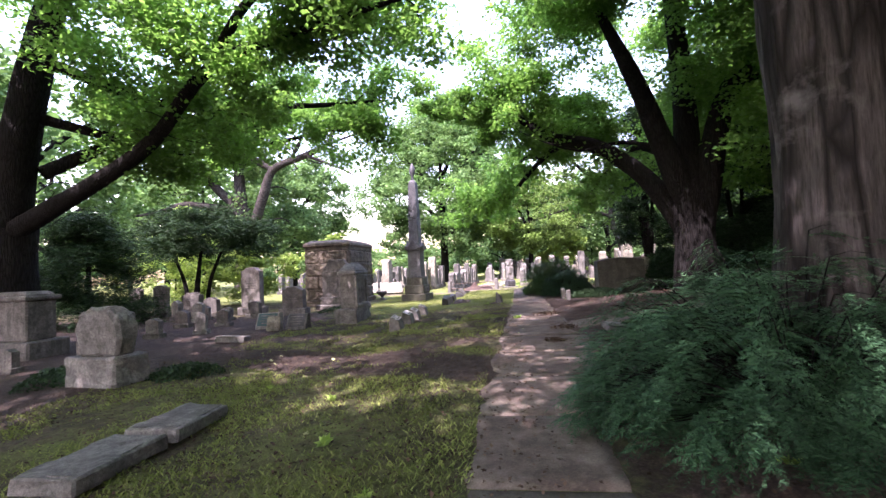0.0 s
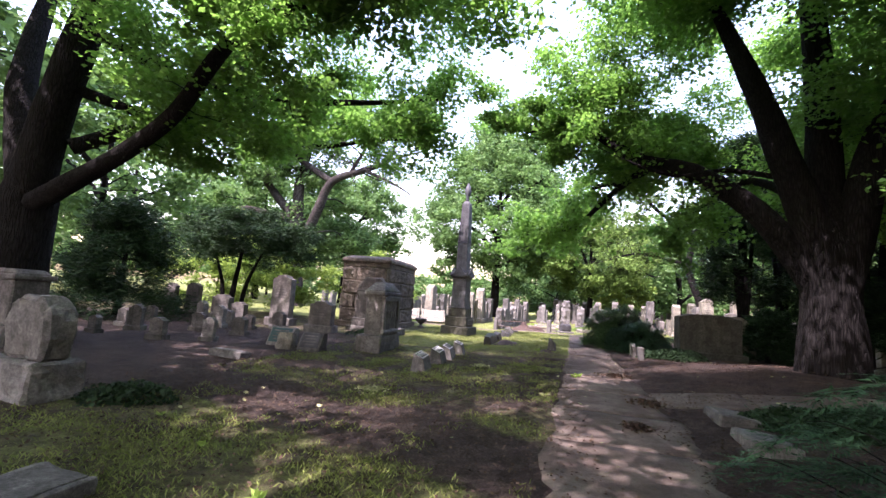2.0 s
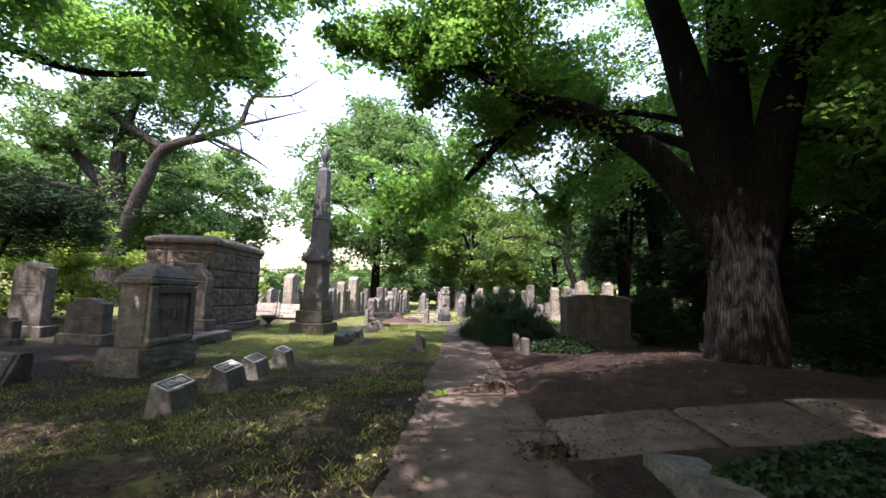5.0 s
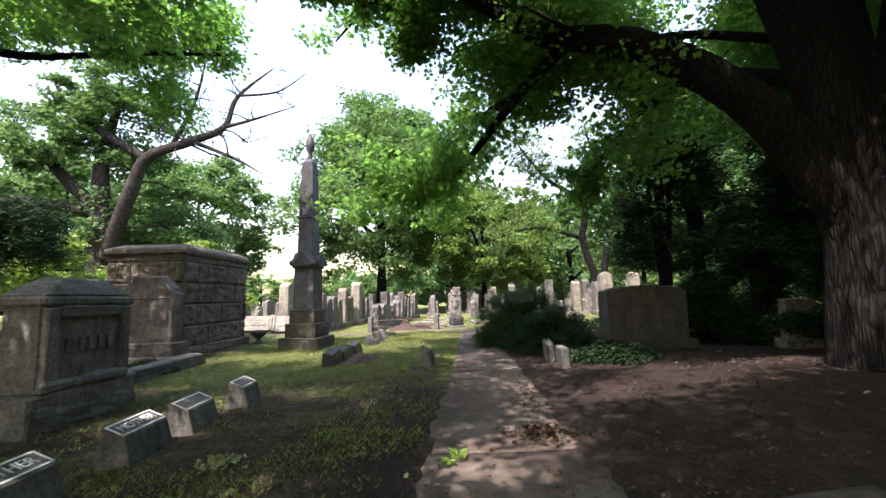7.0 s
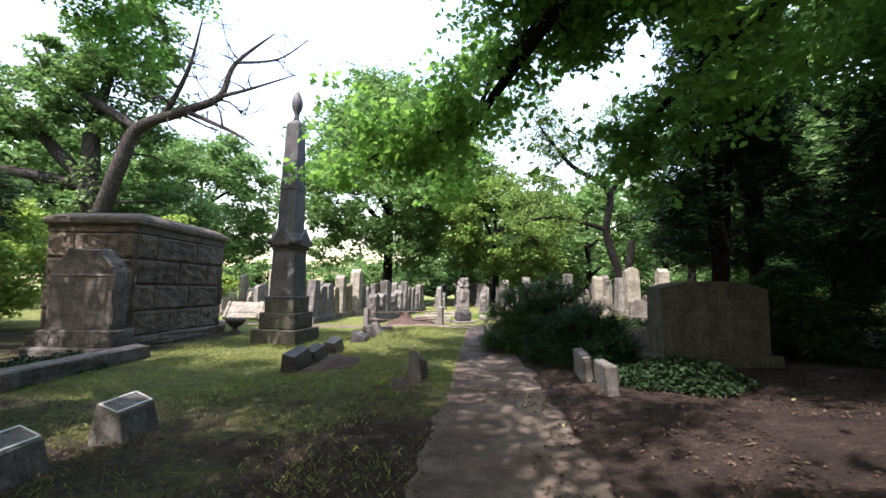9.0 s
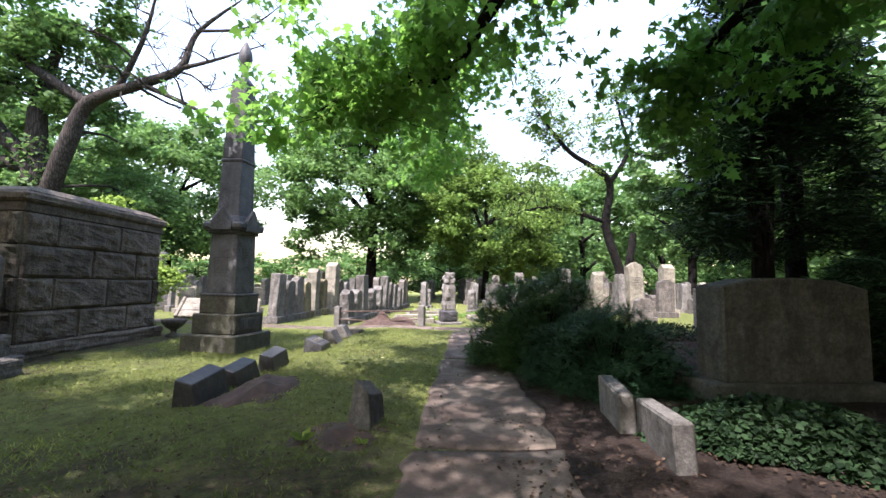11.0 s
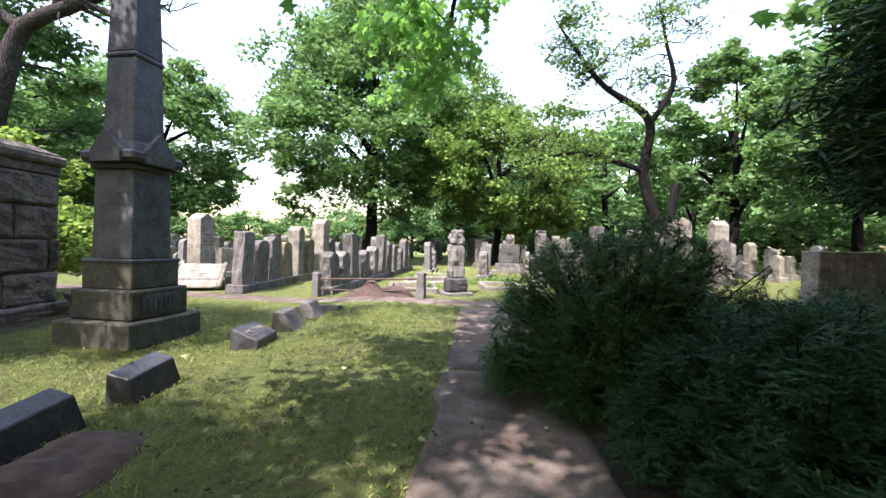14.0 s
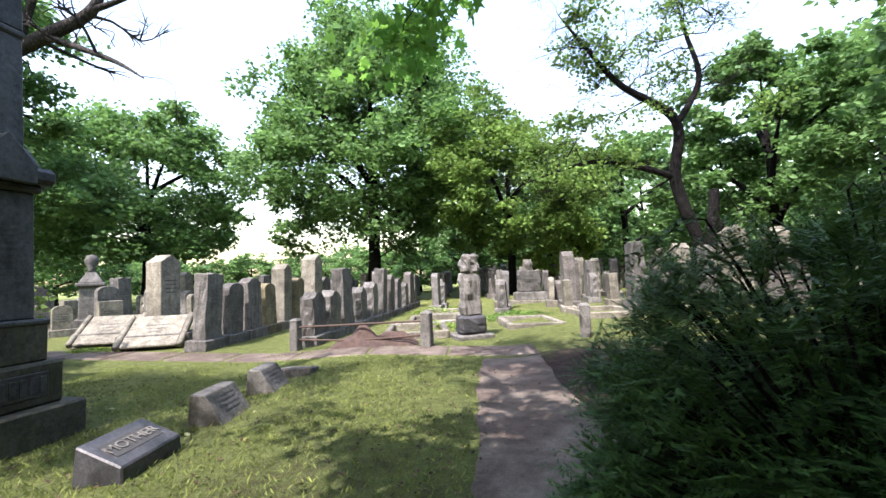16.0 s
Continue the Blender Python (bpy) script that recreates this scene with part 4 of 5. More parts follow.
tree("light_shrub", "bright green shrubs in the sun behind the yew", ([(-10.6, 26.5, -0.2), (-10.6, 26.5, 0.6), (-10.6, 26.5, 1.4)], [0.07, 0.06, 0.03]), [([(-15.5, 24.5, -0.2), (-15.5, 24.5, 2)], [0.07, 0.03]), ([(-20, 24, -0.2), (-20, 24, 2.5)], [0.07, 0.03])], bright_cl, 300, 0.16, LIGHT_GREEN, BARK, 56)


# ---- the monuments ----
def mausoleum():
    x0, x1, y0, y1, z0 = -9.85, -7.55, 20.75, 24.6, -0.2
    cx, cy = (x0 + x1) / 2, (y0 + y1) / 2
    t = thing("mausoleum", pose(cx, cy, z0), "small mausoleum of grey rock-faced stone blocks with an arched front", "mausoleum")
    w, d, h = x1 - x0, y1 - y0, 2.75
    part("core", block((w - 0.12, d - 0.12, h + 0.25)), MORTAR, t)
    part("plinth", block((w + 0.36, d + 0.36, 0.3), bevel=0.03, cuts=8, rugged=0.05, seed=2), ASHLAR, t)
    rng = random.Random(8)
    faces = []
    for seed in range(5):
        bm = block((1.0, 0.16, 1.0), bevel=0.02, cuts=11)
        for v in bm.verts:
            if v.co.y < 0:
                edge = max(0, 1 - 2 * max(abs(v.co.x), abs(v.co.z - 0.5)))
                v.co.y -= 0.05 * min(1, edge * 7) * (1 + 1.0 * noise.noise(Vector((v.co.x * 5, seed * 9.1, v.co.z * 3.4))) + 0.35 * noise.noise(Vector((v.co.x * 15, seed * 5.3, v.co.z * 10))))
        me = bpy.data.meshes.new("ashlar_block")
        bm.to_mesh(me)
        bm.free()
        me.materials.append(ASHLAR)
        faces.append(me)
    rows = [0.64, 0.66, 0.66, 0.64]
    for turn, length, off in ((0, w, -d / 2), (90, d, -w / 2), (180, w, -d / 2), (270, d, -w / 2)):
        z = 0.29
        for i, rh in enumerate(rows):
            cuts = [0.0]
            while cuts[-1] < length - 1.5:
                cuts.append(cuts[-1] + (0.7 if i % 2 and len(cuts) == 1 else rng.uniform(1.1, 1.7)))
            cuts.append(length)
            for a, b in zip(cuts, cuts[1:]):
                ob = new("ashlar_block", rng.choice(faces))
                ob.parent = t
                ob.matrix_basis = pose(0, 0, 0, 0, 0, turn) @ pose((a + b) / 2 - length / 2, off + 0.045, z) @ Matrix.Diagonal((b - a - 0.01, 1, rh - 0.01, 1))
            z += rh
    part("frieze", block((w + 0.1, d + 0.1, 0.2), (0, 0, z), 0.02, 5, 0.02, 3), ASHLAR, t)
    part("cornice", block((w + 0.26, d + 0.26, 0.2), (0, 0, z + 0.2), 0.05, 6, 0.02, 5), ASHLAR, t)
    bm = block((w + 0.2, d + 0.2, 0.16), (0, 0, z + 0.4), 0.03, taper=0.8)
    part("roof", bm, ASHLAR, t)


mausoleum()


def tall_tablet():
    t = thing("gravestone", pose(-7.75, 19.75, -0.2, 0, 0, 3), "tall dark gravestone with rock-faced sides and a chamfered top", "gravestone")
    part("step", block((2.0, 1.0, 0.22), (0, 0, 0), 0.03, 4, 0.02, 3), BROWNSTONE, t)
    base = part("base", block((1.7, 0.72, 0.38), (0, 0, 0.2), 0.03, 4, 0.02, 4), BROWNSTONE, t)
    for k in range(6):
        part("raised_letter", block((0.11, 0.02, 0.16), (-0.55 + 0.22 * k, -0.37, 0.31), 0.004), BROWNSTONE, base)
    line = [(-0.72, 0.56), (0.72, 0.56), (0.72, 1.85), (0.6, 2.05), (0.42, 2.22), (0.34, 2.36), (-0.34, 2.36), (-0.42, 2.22), (-0.6, 2.05), (-0.72, 1.85)]
    bm = profile(line, 0.5, 0.03)
    bmesh.ops.subdivide_edges(bm, edges=[e for e in bm.edges if e.calc_length() > 0.2], cuts=5, use_grid_fill=True)
    roughen(bm, 0.05, 8, (1, 1, 1), True)
    part("tablet", bm, BROWNSTONE, t)
    for x in (-0.3, 0.3):
        part("panel", block((0.54, 0.02, 1.05), (x, -0.25, 0.66), 0.008), BROWNSTONE, t)
        for k in range(6):
            part("inscription_line", block((0.36 - 0.05 * (k % 2), 0.008, 0.02), (x, -0.262, 1.55 - 0.13 * k), 0), INSCRIBED, t)
    part("string_course", block((1.42, 0.04, 0.05), (0, -0.25, 1.75), 0.012), BROWNSTONE, t)


tall_tablet()


def obelisk():
    t = thing("obelisk", pose(-4.43, 22.74, -0.2, 0, 0, -8), "tall blue-grey granite obelisk monument on a stepped base", "obelisk")
    t.scale = (0.8, 0.8, 1.0)
    part("foundation", block((1.72, 1.72, 0.4), (0, 0, 0), 0.025), MOSSY_GRANITE, t)
    part("lower_step", block((1.36, 1.36, 0.46), (0, 0, 0.4), 0.03), MOSSY_GRANITE, t)
    part("upper_step", block((1.12, 1.12, 0.42), (0, 0, 0.86), 0.02), MOSSY_GRANITE, t)
    part("moulding", block((1.16, 1.16, 0.07), (0, 0, 1.25), 0.03), OBELISK, t)
    part("die", block((0.92, 0.92, 1.38), (0, 0, 1.32), 0.015, taper=0.94), OBELISK, t)
    part("cap", joined(block((1.0, 1.0, 0.1), (0, 0, 2.7), 0.03), block((1.22, 1.22, 0.18), (0, 0, 2.8), 0.05), block((1.0, 1.0, 0.16), (0, 0, 2.98), 0.03, taper=0.8)), OBELISK, t)
    for turn in range(4):
        gable = part("gable", moved(profile([(-0.34, 2.78), (0.34, 2.78), (0.34, 2.98), (0, 3.3), (-0.34, 2.98)], 0.1, 0.012), pose(0, 0, 0, 0, 0, 90 * turn) @ pose(0, -0.58, 0)), OBELISK, t)
    part("lower_shaft", block((0.72, 0.72, 1.35), (0, 0, 3.1), 0.02, taper=0.9), OBELISK, t)
    part("collar", block((0.7, 0.7, 0.08), (0, 0, 4.45), 0.03), OBELISK, t)
    part("upper_shaft", block((0.66, 0.66, 1.95), (0, 0, 4.53), 0.02, taper=0.76), OBELISK, t)
    part("cap_stone", block((0.5, 0.5, 0.16), (0, 0, 6.48), 0.02, taper=0.5), OBELISK, t)
    adopt("urn", lathe([(0.0, 6.62), (0.13, 6.62), (0.1, 6.72), (0.09, 6.85), (0.17, 6.98), (0.21, 7.15), (0.19, 7.3), (0.13, 7.42), (0.05, 7.55), (0.0, 7.6)], 18), OBELISK, t, "draped urn finial")
    plate = part("name_plate", block((0.02, 0.95, 0.26), (0.685, 0, 0.5), 0.005), DARK_GRANITE, t)
    for k in range(8):
        part("raised_letter", block((0.03, 0.075, 0.17), (0.69, -0.4 + 0.115 * k, 0.545), 0.004), OBELISK, plate)
    for turn in (0, 90):
        for k in range(9):
            b = part("inscription_line", block((0.5 - 0.06 * (k % 3), 0.006, 0.018), (0, -0.462 + 0.0015 * k, 2.35 - 0.07 * k), 0), OBELISK, t)
            b.matrix_basis = pose(0, 0, 0, 0, 0, turn)
    return t


obelisk()


def pedestal():
    t = thing("family_monument", pose(-5.2, 14.3, -0.2, 0, 0, 4), "large grey granite family monument with a recessed name panel", "monument")
    part("base", block((0.74, 1.95, 0.5), (0.1, 0, 0), 0.03, 6, 0.03, 4), GRANITE, t)
    part("die", block((0.5, 1.6, 1.15), (0.14, 0, 0.5), 0.03), GRANITE, t)
    part("cap", joined(block((0.62, 1.74, 0.13), (0.14, 0, 1.62), 0.03), block((0.6, 1.7, 0.26), (0.14, 0, 1.75), 0.03, taper=0.5)), GRANITE, t)
    for y in (-0.68, 0.68):
        part("pilaster", block((0.1, 0.2, 1.08), (0.41, y, 0.52), 0.02, 3, 0.02, 6), GRANITE, t)
    part("lintel", block((0.1, 1.16, 0.16), (0.41, 0, 1.46), 0.02, 3, 0.015, 7), GRANITE, t)
    part("sill", block((0.14, 1.6, 0.14), (0.42, 0, 0.5), 0.04, 5, 0.03, 8), GRANITE, t)
    part("panel", block((0.02, 1.16, 0.84), (0.395, 0, 0.64), 0), BROWNSTONE, t)
    for k in range(5):
        w = 0.05 if k == 1 else 0.13
        part("raised_letter", block((0.05, w, 0.2), (0.41, -0.36 + 0.19 * k, 0.98), 0.008), GRANITE, t)
    return t


ped = pedestal()


def slab(at, size, turn, mat, label, name="grave_slab", tilt=(0, 0), rugged=0.015, cuts=4, group=""):
    """A low block of stone with a smoother dressed face let into its top."""
    t = thing(name, pose(*at, tilt[0], tilt[1], turn), label, "gravestone", group)
    part("block", block(size, (0, 0, 0), 0.015, cuts, rugged, at[0] + at[1]), mat, t)
    part("dressed_face", block((size[0] * 0.84, size[1] * 0.9, 0.02), (0, 0, size[2] - 0.012), 0.004), mat, t)
    return t


def marker(at, size, turn, mat, label, rim=False, group="", text="", lean=0.1, tilt=0):
    """A low block marker whose sloping top carries the name; it faces the path."""
    l, d, h = size
    t = thing("grave_marker", pose(*at, 0, tilt, turn), label, "grave marker", group)
    bm = bmesh.new()
    bmesh.ops.create_cube(bm, size=1)
    for v in bm.verts:
        top = v.co.z > 0
        v.co = Vector((v.co.x * l * (0.94 if top else 1), (v.co.y * (0.62 if top else 1) + (0.06 if top else 0)) * d, -0.04 if not top else (h if v.co.y > 0 else h - lean)))
    bmesh.ops.bevel(bm, geom=bm.edges[:], offset=0.01, segments=1, affect="EDGES")
    part("block", bm, mat, t)
    run = 0.62 * d
    slope = math.degrees(math.atan2(lean, run))
    mid = pose(0, 0.06 * d, h - lean / 2, slope)
    if rim:
        for x, y, sx, sy in ((0, run / 2 - 0.02, l * 0.92, 0.018), (0, -run / 2 + 0.02, l * 0.92, 0.018), (l * 0.455, 0, 0.018, run - 0.03), (-l * 0.455, 0, 0.018, run - 0.03)):
            b = part("rim", block((sx, sy, 0.008), (x, y, -0.001), 0), RIM, t, "pale chiselled rim")
            b.matrix_basis = mid
    if text:
        lettering(text, min(0.1, run * 0.5), mid @ pose(0, 0, 0.004), RIM if rim else INSCRIBED, t)
    return t


# row of low markers beside the path
for y, l, txt in ((11.4, 0.68, "FATHER"), (12.65, 0.72, "MOTHER"), (13.55, 0.66, ""), (14.75, 0.55, "")):
    marker((-2.85 + 0.04 * (y - 11), y, -0.14), (l, 0.36, 0.4), 94, GRANITE, "low grey granite marker with a pale-rimmed sloping top", True, "low markers by the monument", txt)
for y, l, h, dx in ((18.0, 0.72, 0.4, 0), (18.95, 0.66, 0.34, 0), (20.05, 0.62, 0.36, 0.05)):
    marker((-2.27 + dx, y + 0.1, -0.12), (l, 0.34, h), 88, DARK_GRANITE, "low polished dark granite marker leaning in the lawn", False, "dark markers by the obelisk", "", 0.05, -6)


def wedge(at, outline, length, turn, mat, label, text="", lines=0, group="", tilt=0):
    """A marker of one section all along: outline gives (depth, height) from its front foot up and over to its back foot."""
    t = thing("grave_marker", pose(*at, 0, tilt, turn), label, "grave marker", group)
    part("block", moved(profile(outline, length, 0.012), pose(0, 0, 0, 0, 0, 90)), mat, t)
    (y0, z0), (y1, z1) = outline[1], outline[2]
    face = pose(0, (y0 + y1) / 2, (z0 + z1) / 2, math.degrees(math.atan2(z1 - z0, y1 - y0)))
    run = math.hypot(y1 - y0, z1 - z0)
    if text:
        pan = part("panel", block((length * 0.74, run * 0.46, 0.006), (0, 0, -0.002), 0), INSCRIBED, t)
        pan.matrix_basis = face
        lettering(text, run * 0.25, face @ pose(0, 0, 0.006), GRANITE, t)
    for k in range(lines):
        bar = part("inscription_line", block((length * (0.62 - 0.16 * (k % 2)), run * 0.045, 0.004), (0, run * (0.3 - 0.16 * k), -0.001), 0), DARK_GRANITE, t)
        bar.matrix_basis = face
    return t


wedge((-2.1, 22.08, -0.12), [(-0.22, -0.05), (-0.2, 0.2), (0.16, 0.36), (0.2, -0.05)], 0.68, 92, DARK_GRANITE, "dark granite marker with a broad sloping inscribed top", "MOTHER", 0, "sloping markers by the obelisk")
for y, l in ((23.35, 0.62), (24.5, 0.56)):
    wedge((-2.1, y, -0.12), [(-0.22, -0.05), (-0.2, 0.06), (0.0, 0.37), (0.16, 0.38), (0.2, -0.05)], l, 92, GRANITE, "grey granite marker with a steep inscribed face", "", 4, "sloping markers by the obelisk")
slab((-2.0, 25.3, -0.14), (0.4, 0.5, 0.2), 92, GRANITE, "small low grey marker sunk in the lawn", name="grave_marker", tilt=(0, 8))
marker((-0.02, 17.15, -0.02), (0.46, 0.26, 0.44), 80, GRANITE, "small grey marker leaning beside the path", False, "", "", 0.13, 13)
# upright slabs on the other side
slab((2.5, 17.1, 0.05), (0.15, 0.75, 0.42), -6, GRANITE, "low upright pale stone slab beside the path", tilt=(2, -4), rugged=0.006, group="upright slabs by the path")
slab((2.56, 16.28, 0.05), (0.15, 0.88, 0.4), -7, GRANITE, "low upright pale stone slab beside the path", tilt=(-3, -3), rugged=0.006, group="upright slabs by the path")
slab((2.38, 9.2, 0.02), (0.48, 0.8, 0.16), -3, GRANITE, "flat grey grave slab in dry leaves", tilt=(-3, 4), group="flat slabs")
slab((2.28, 8.0, 0.0), (0.47, 0.84, 0.18), -6, GRANITE, "flat grey grave slab in dry leaves", tilt=(-4, 3), group="flat slabs")
slab((-3.62, 3.38, -0.14), (0.55, 0.98, 0.14), 3, GRANITE, "flat grey granite slab with rough edges in the grass", tilt=(-2, 2), rugged=0.03, cuts=6, group="flat slabs")
slab((-3.6, 4.35, -0.14), (0.55, 0.95, 0.14), 6, GRANITE, "flat grey granite slab with rough edges in the grass", tilt=(-3, 2), rugged=0.03, cuts=6, group="flat slabs")
slab((-7.1, 10.5, -0.2), (0.75, 0.5, 0.16), 10, GRANITE, "small pale slab lying in the grass", tilt=(-6, 4))
slab((-6.95, 12.35, -0.2), (0.42, 0.3, 0.45), 8, MARBLE, "small pale rough stone marker", name="grave_marker", tilt=(-8, 0), rugged=0.04)


def plated_marker(at, size, turn, plate, plate_label, label, rough_rim):
    """A low marker whose steep face leans back and carries a plate with lines of writing."""
    l, d, h = size
    t = thing("grave_marker", pose(*at, 0, 0, turn), label, "grave marker")
    outline = [(-d / 2, -0.05), (-d / 2, 0.08), (0.0, h), (d / 2, h * 0.96), (d / 2, -0.05)]
    bm = moved(profile(outline, l, 0.014), pose(0, 0, 0, 0, 0, 90))
    if rough_rim:
        bmesh.ops.subdivide_edges(bm, edges=[e for e in bm.edges if e.calc_length() > 0.15], cuts=4, use_grid_fill=True)
        roughen(bm, 0.03, 3, (1, 1, 1))
    part("block", bm, GRANITE, t)
    run = math.hypot(d / 2, h - 0.08)
    face = pose(0, -d / 4, (h + 0.08) / 2, math.degrees(math.atan2(h - 0.08, d / 2)))
    pl = part("plate", block((l * 0.84, run * 0.84, 0.022), (0, 0, 0.008), 0.006), plate, t, plate_label)
    pl.matrix_basis = face
    for k in range(4):
        bar = part("inscription_line", block((l * (0.6 - 0.14 * (k % 2)), run * 0.06, 0.006), (0, run * (0.26 - 0.17 * k), 0.028), 0), GRANITE, pl)
    return t


plated_marker((-7.5, 13.0, -0.2), (0.72, 0.5, 0.52), 8, BRONZE, "green bronze plate", "low grey marker with a green bronze plate", False)
plated_marker((-6.3, 12.6, -0.2), (0.62, 0.5, 0.5), 6, DARK_GRANITE, "dark smooth plate", "low grey marker with a dark plate and rough rim", True)


def family_stone():
    t = thing("family_stone", pose(4.92, 18.1, 0.2, 0, 0, 6), "wide plain grey granite family stone on a base", "gravestone")
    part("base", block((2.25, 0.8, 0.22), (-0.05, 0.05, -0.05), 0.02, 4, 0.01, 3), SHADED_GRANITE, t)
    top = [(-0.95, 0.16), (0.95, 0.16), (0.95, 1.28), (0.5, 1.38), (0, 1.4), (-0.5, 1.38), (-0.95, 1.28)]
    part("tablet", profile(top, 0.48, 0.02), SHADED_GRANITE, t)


family_stone()


def pale_family_stone():
    t = thing("family_stone", pose(8.75, 24.6, 0.08, 0, 0, 4), "wide pale plain stone with a flat top beyond the yew", "gravestone")
    part("base", block((2.6, 0.7, 0.24), (0, 0, -0.08), 0.02, 4, 0.01, 5), GRANITE, t)
    part("tablet", profile([(-1.15, 0.15), (1.15, 0.15), (1.15, 1.4), (-1.15, 1.4)], 0.4, 0.02), MARBLE, t)


pale_family_stone()


def rough_stone():
    t = thing("gravestone", pose(-6.62, 6.4, -0.2, 0, 0, -8), "rough boulder-like gravestone on a rock-faced base", "gravestone")
    part("base", block((1.1, 0.62, 0.52), (0, 0, 0), 0.03, 5, 0.05, 3), GRANITE, t)
    out = [(-0.4, 0.5), (0.42, 0.5), (0.5, 0.8), (0.44, 1.15), (0.2, 1.3), (-0.15, 1.32), (-0.42, 1.22), (-0.5, 0.95), (-0.44, 0.7)]
    bm = profile(out, 0.36, 0.05)
    bmesh.ops.subdivide_edges(bm, edges=bm.edges[:], cuts=3, use_grid_fill=True)
    roughen(bm, 0.045, 5, (1, 1, 1))
    part("boulder", bm, GRANITE, t)


rough_stone()


def large_monument():
    t = thing("family_monument", pose(-11.95, 8.9, -0.2, 0, 0, 0), "wide grey granite monument with a moulded top", "monument")
    part("base", block((2.4, 1.0, 0.45), (0, 0, 0), 0.04), BROWNSTONE, t)
    part("die", block((1.95, 0.7, 0.95), (0, 0, 0.45), 0.03), BROWNSTONE, t)
    part("cap", joined(block((2.1, 0.85, 0.12), (0, 0, 1.4), 0.03), block((1.95, 0.72, 0.1), (0, 0, 1.52), 0.03, taper=0.85)), BROWNSTONE, t)


large_monument()


def tablet(w, d, h, top, mat, label, rugged=0.0, base=True, name="gravestone"):
    """An upright gravestone, facing -y in its own frame."""
    t = thing(name, Matrix.Identity(4), label, "gravestone", "gravestones in rows")
    z = 0.22 if base else -0.1
    if base:
        part("base", block((w + 0.22, d + 0.2, 0.36), (0, 0, -0.12), 0.02, 3, 0.015 if rugged else 0, 2), mat, t)
    if top == "round":
        line = [(w / 2 * math.cos(a), h - w * 0.3 + w * 0.3 * math.sin(a)) for a in np.linspace(0, math.pi, 9)]
    elif top == "peak":
        line = [(w / 2, h - 0.16), (0, h), (-w / 2, h - 0.16)]
    elif top == "swell":
        line = [(w / 2, h - 0.12), (w * 0.34, h - 0.1), (w * 0.24, h - 0.02), (0, h), (-w * 0.24, h - 0.02), (-w * 0.34, h - 0.1), (-w / 2, h - 0.12)]
    else:
        line = [(w / 2, h), (-w / 2, h)]
    bm = profile([(-w / 2, z), (w / 2, z), *line], d, 0.012)
    if rugged:
        bmesh.ops.subdivide_edges(bm, edges=[e for e in bm.edges if e.calc_length() > 0.2], cuts=4, use_grid_fill=True)
        roughen(bm, rugged, w * 9 + h, (w, d, h), True)
    part("tablet", bm, mat, t)
    for k in range(4):
        part("inscription_line", block((w * (0.6 - 0.12 * (k % 2)), 0.006, 0.018), (0, -d / 2, h * 0.7 - 0.085 * k), 0), DARK_GRANITE, t)
    return t


KINDS = [tablet(0.62, 0.32, 1.75, "flat", GRANITE, "tall grey gravestone with rock-faced edges", 0.075), tablet(0.6, 0.26, 1.5, "round", GRANITE, "round-topped grey granite gravestone"),
         tablet(0.66, 0.3, 1.6, "swell", BROWNSTONE, "brown-grey gravestone with a shaped top"), tablet(0.55, 0.24, 1.4, "round", SAND, "mossy brown round-topped gravestone"),
         tablet(0.6, 0.34, 1.25, "peak", GRANITE, "grey gravestone with rock-faced edges", 0.085), tablet(0.7, 0.3, 1.2, "flat", MARBLE, "low pale weathered marble gravestone"),
         tablet(0.5, 0.4, 1.9, "peak", MARBLE, "tall pale pillar gravestone"), tablet(0.8, 0.34, 1.05, "swell", BROWNSTONE, "low broad brown-grey gravestone"), tablet(0.58, 0.2, 1.1, "round", MARBLE, "weathered white round-topped gravestone")]
used = set()


def stone_at(kind, x, y, turn, k=1.0, tilt=0.0, z=None, label=""):
    m = pose(x, y, ground_z(x, y) if z is None else z, tilt, tilt * 0.6, turn) @ Matrix.Diagonal((k, k, k, 1))
    if kind not in used:
        used.add(kind)
        KINDS[kind].matrix_world = m
        ob = KINDS[kind]
    else:
        ob = copy_thing(KINDS[kind], m)
    if label:
        tagged(ob, label)
    return ob


# the rows facing the path, nearest first
for kind, x, y, k in ((0, -5.95, 29.1, 1.08), (1, -5.9, 30.1, 1.1), (2, -5.85, 31.1, 1.12), (3, -5.8, 32.1, 1.15), (6, -5.9, 33.3, 1.2), (3, -5.7, 34.1, 1.1), (6, -5.5, 35.1, 1.18), (2, -5.4, 36.4, 1.0), (1, -5.3, 37.6, 1.0), (0, -5.2, 38.8, 1.0),
                      (4, -3.15, 29.1, 1.05), (4, -3.05, 29.9, 1.0), (0, -2.95, 31.0, 1.0), (4, -2.8, 32.2, 1.0), (4, -2.7, 33.2, 1.1), (0, -2.6, 34.4, 1.0), (2, -2.5, 35.6, 0.9), (1, -2.4, 36.8, 0.9), (4, -2.3, 38.0, 1.0), (2, -2.2, 39.2, 1.0), (1, -2.1, 40.4, 1.0)):
    stone_at(kind, x, y, 86 + rr.uniform(-4, 4), k, rr.uniform(-2, 2))
stone_at(6, -8.15, 30.5, 80, 1.12)
for kind, x, y in ((8, -15.2, 33.5), (8, -14.0, 33.2), (1, -13.2, 34.2), (5, -12.0, 33.0), (8, -10.8, 33.4), (1, -10.0, 32.6), (5, -9.4, 34.5), (2, -16.5, 34.5)):
    stone_at(kind, x, y, 60 + rr.uniform(-10, 10), rr.uniform(0.95, 1.1), rr.uniform(-2, 2))
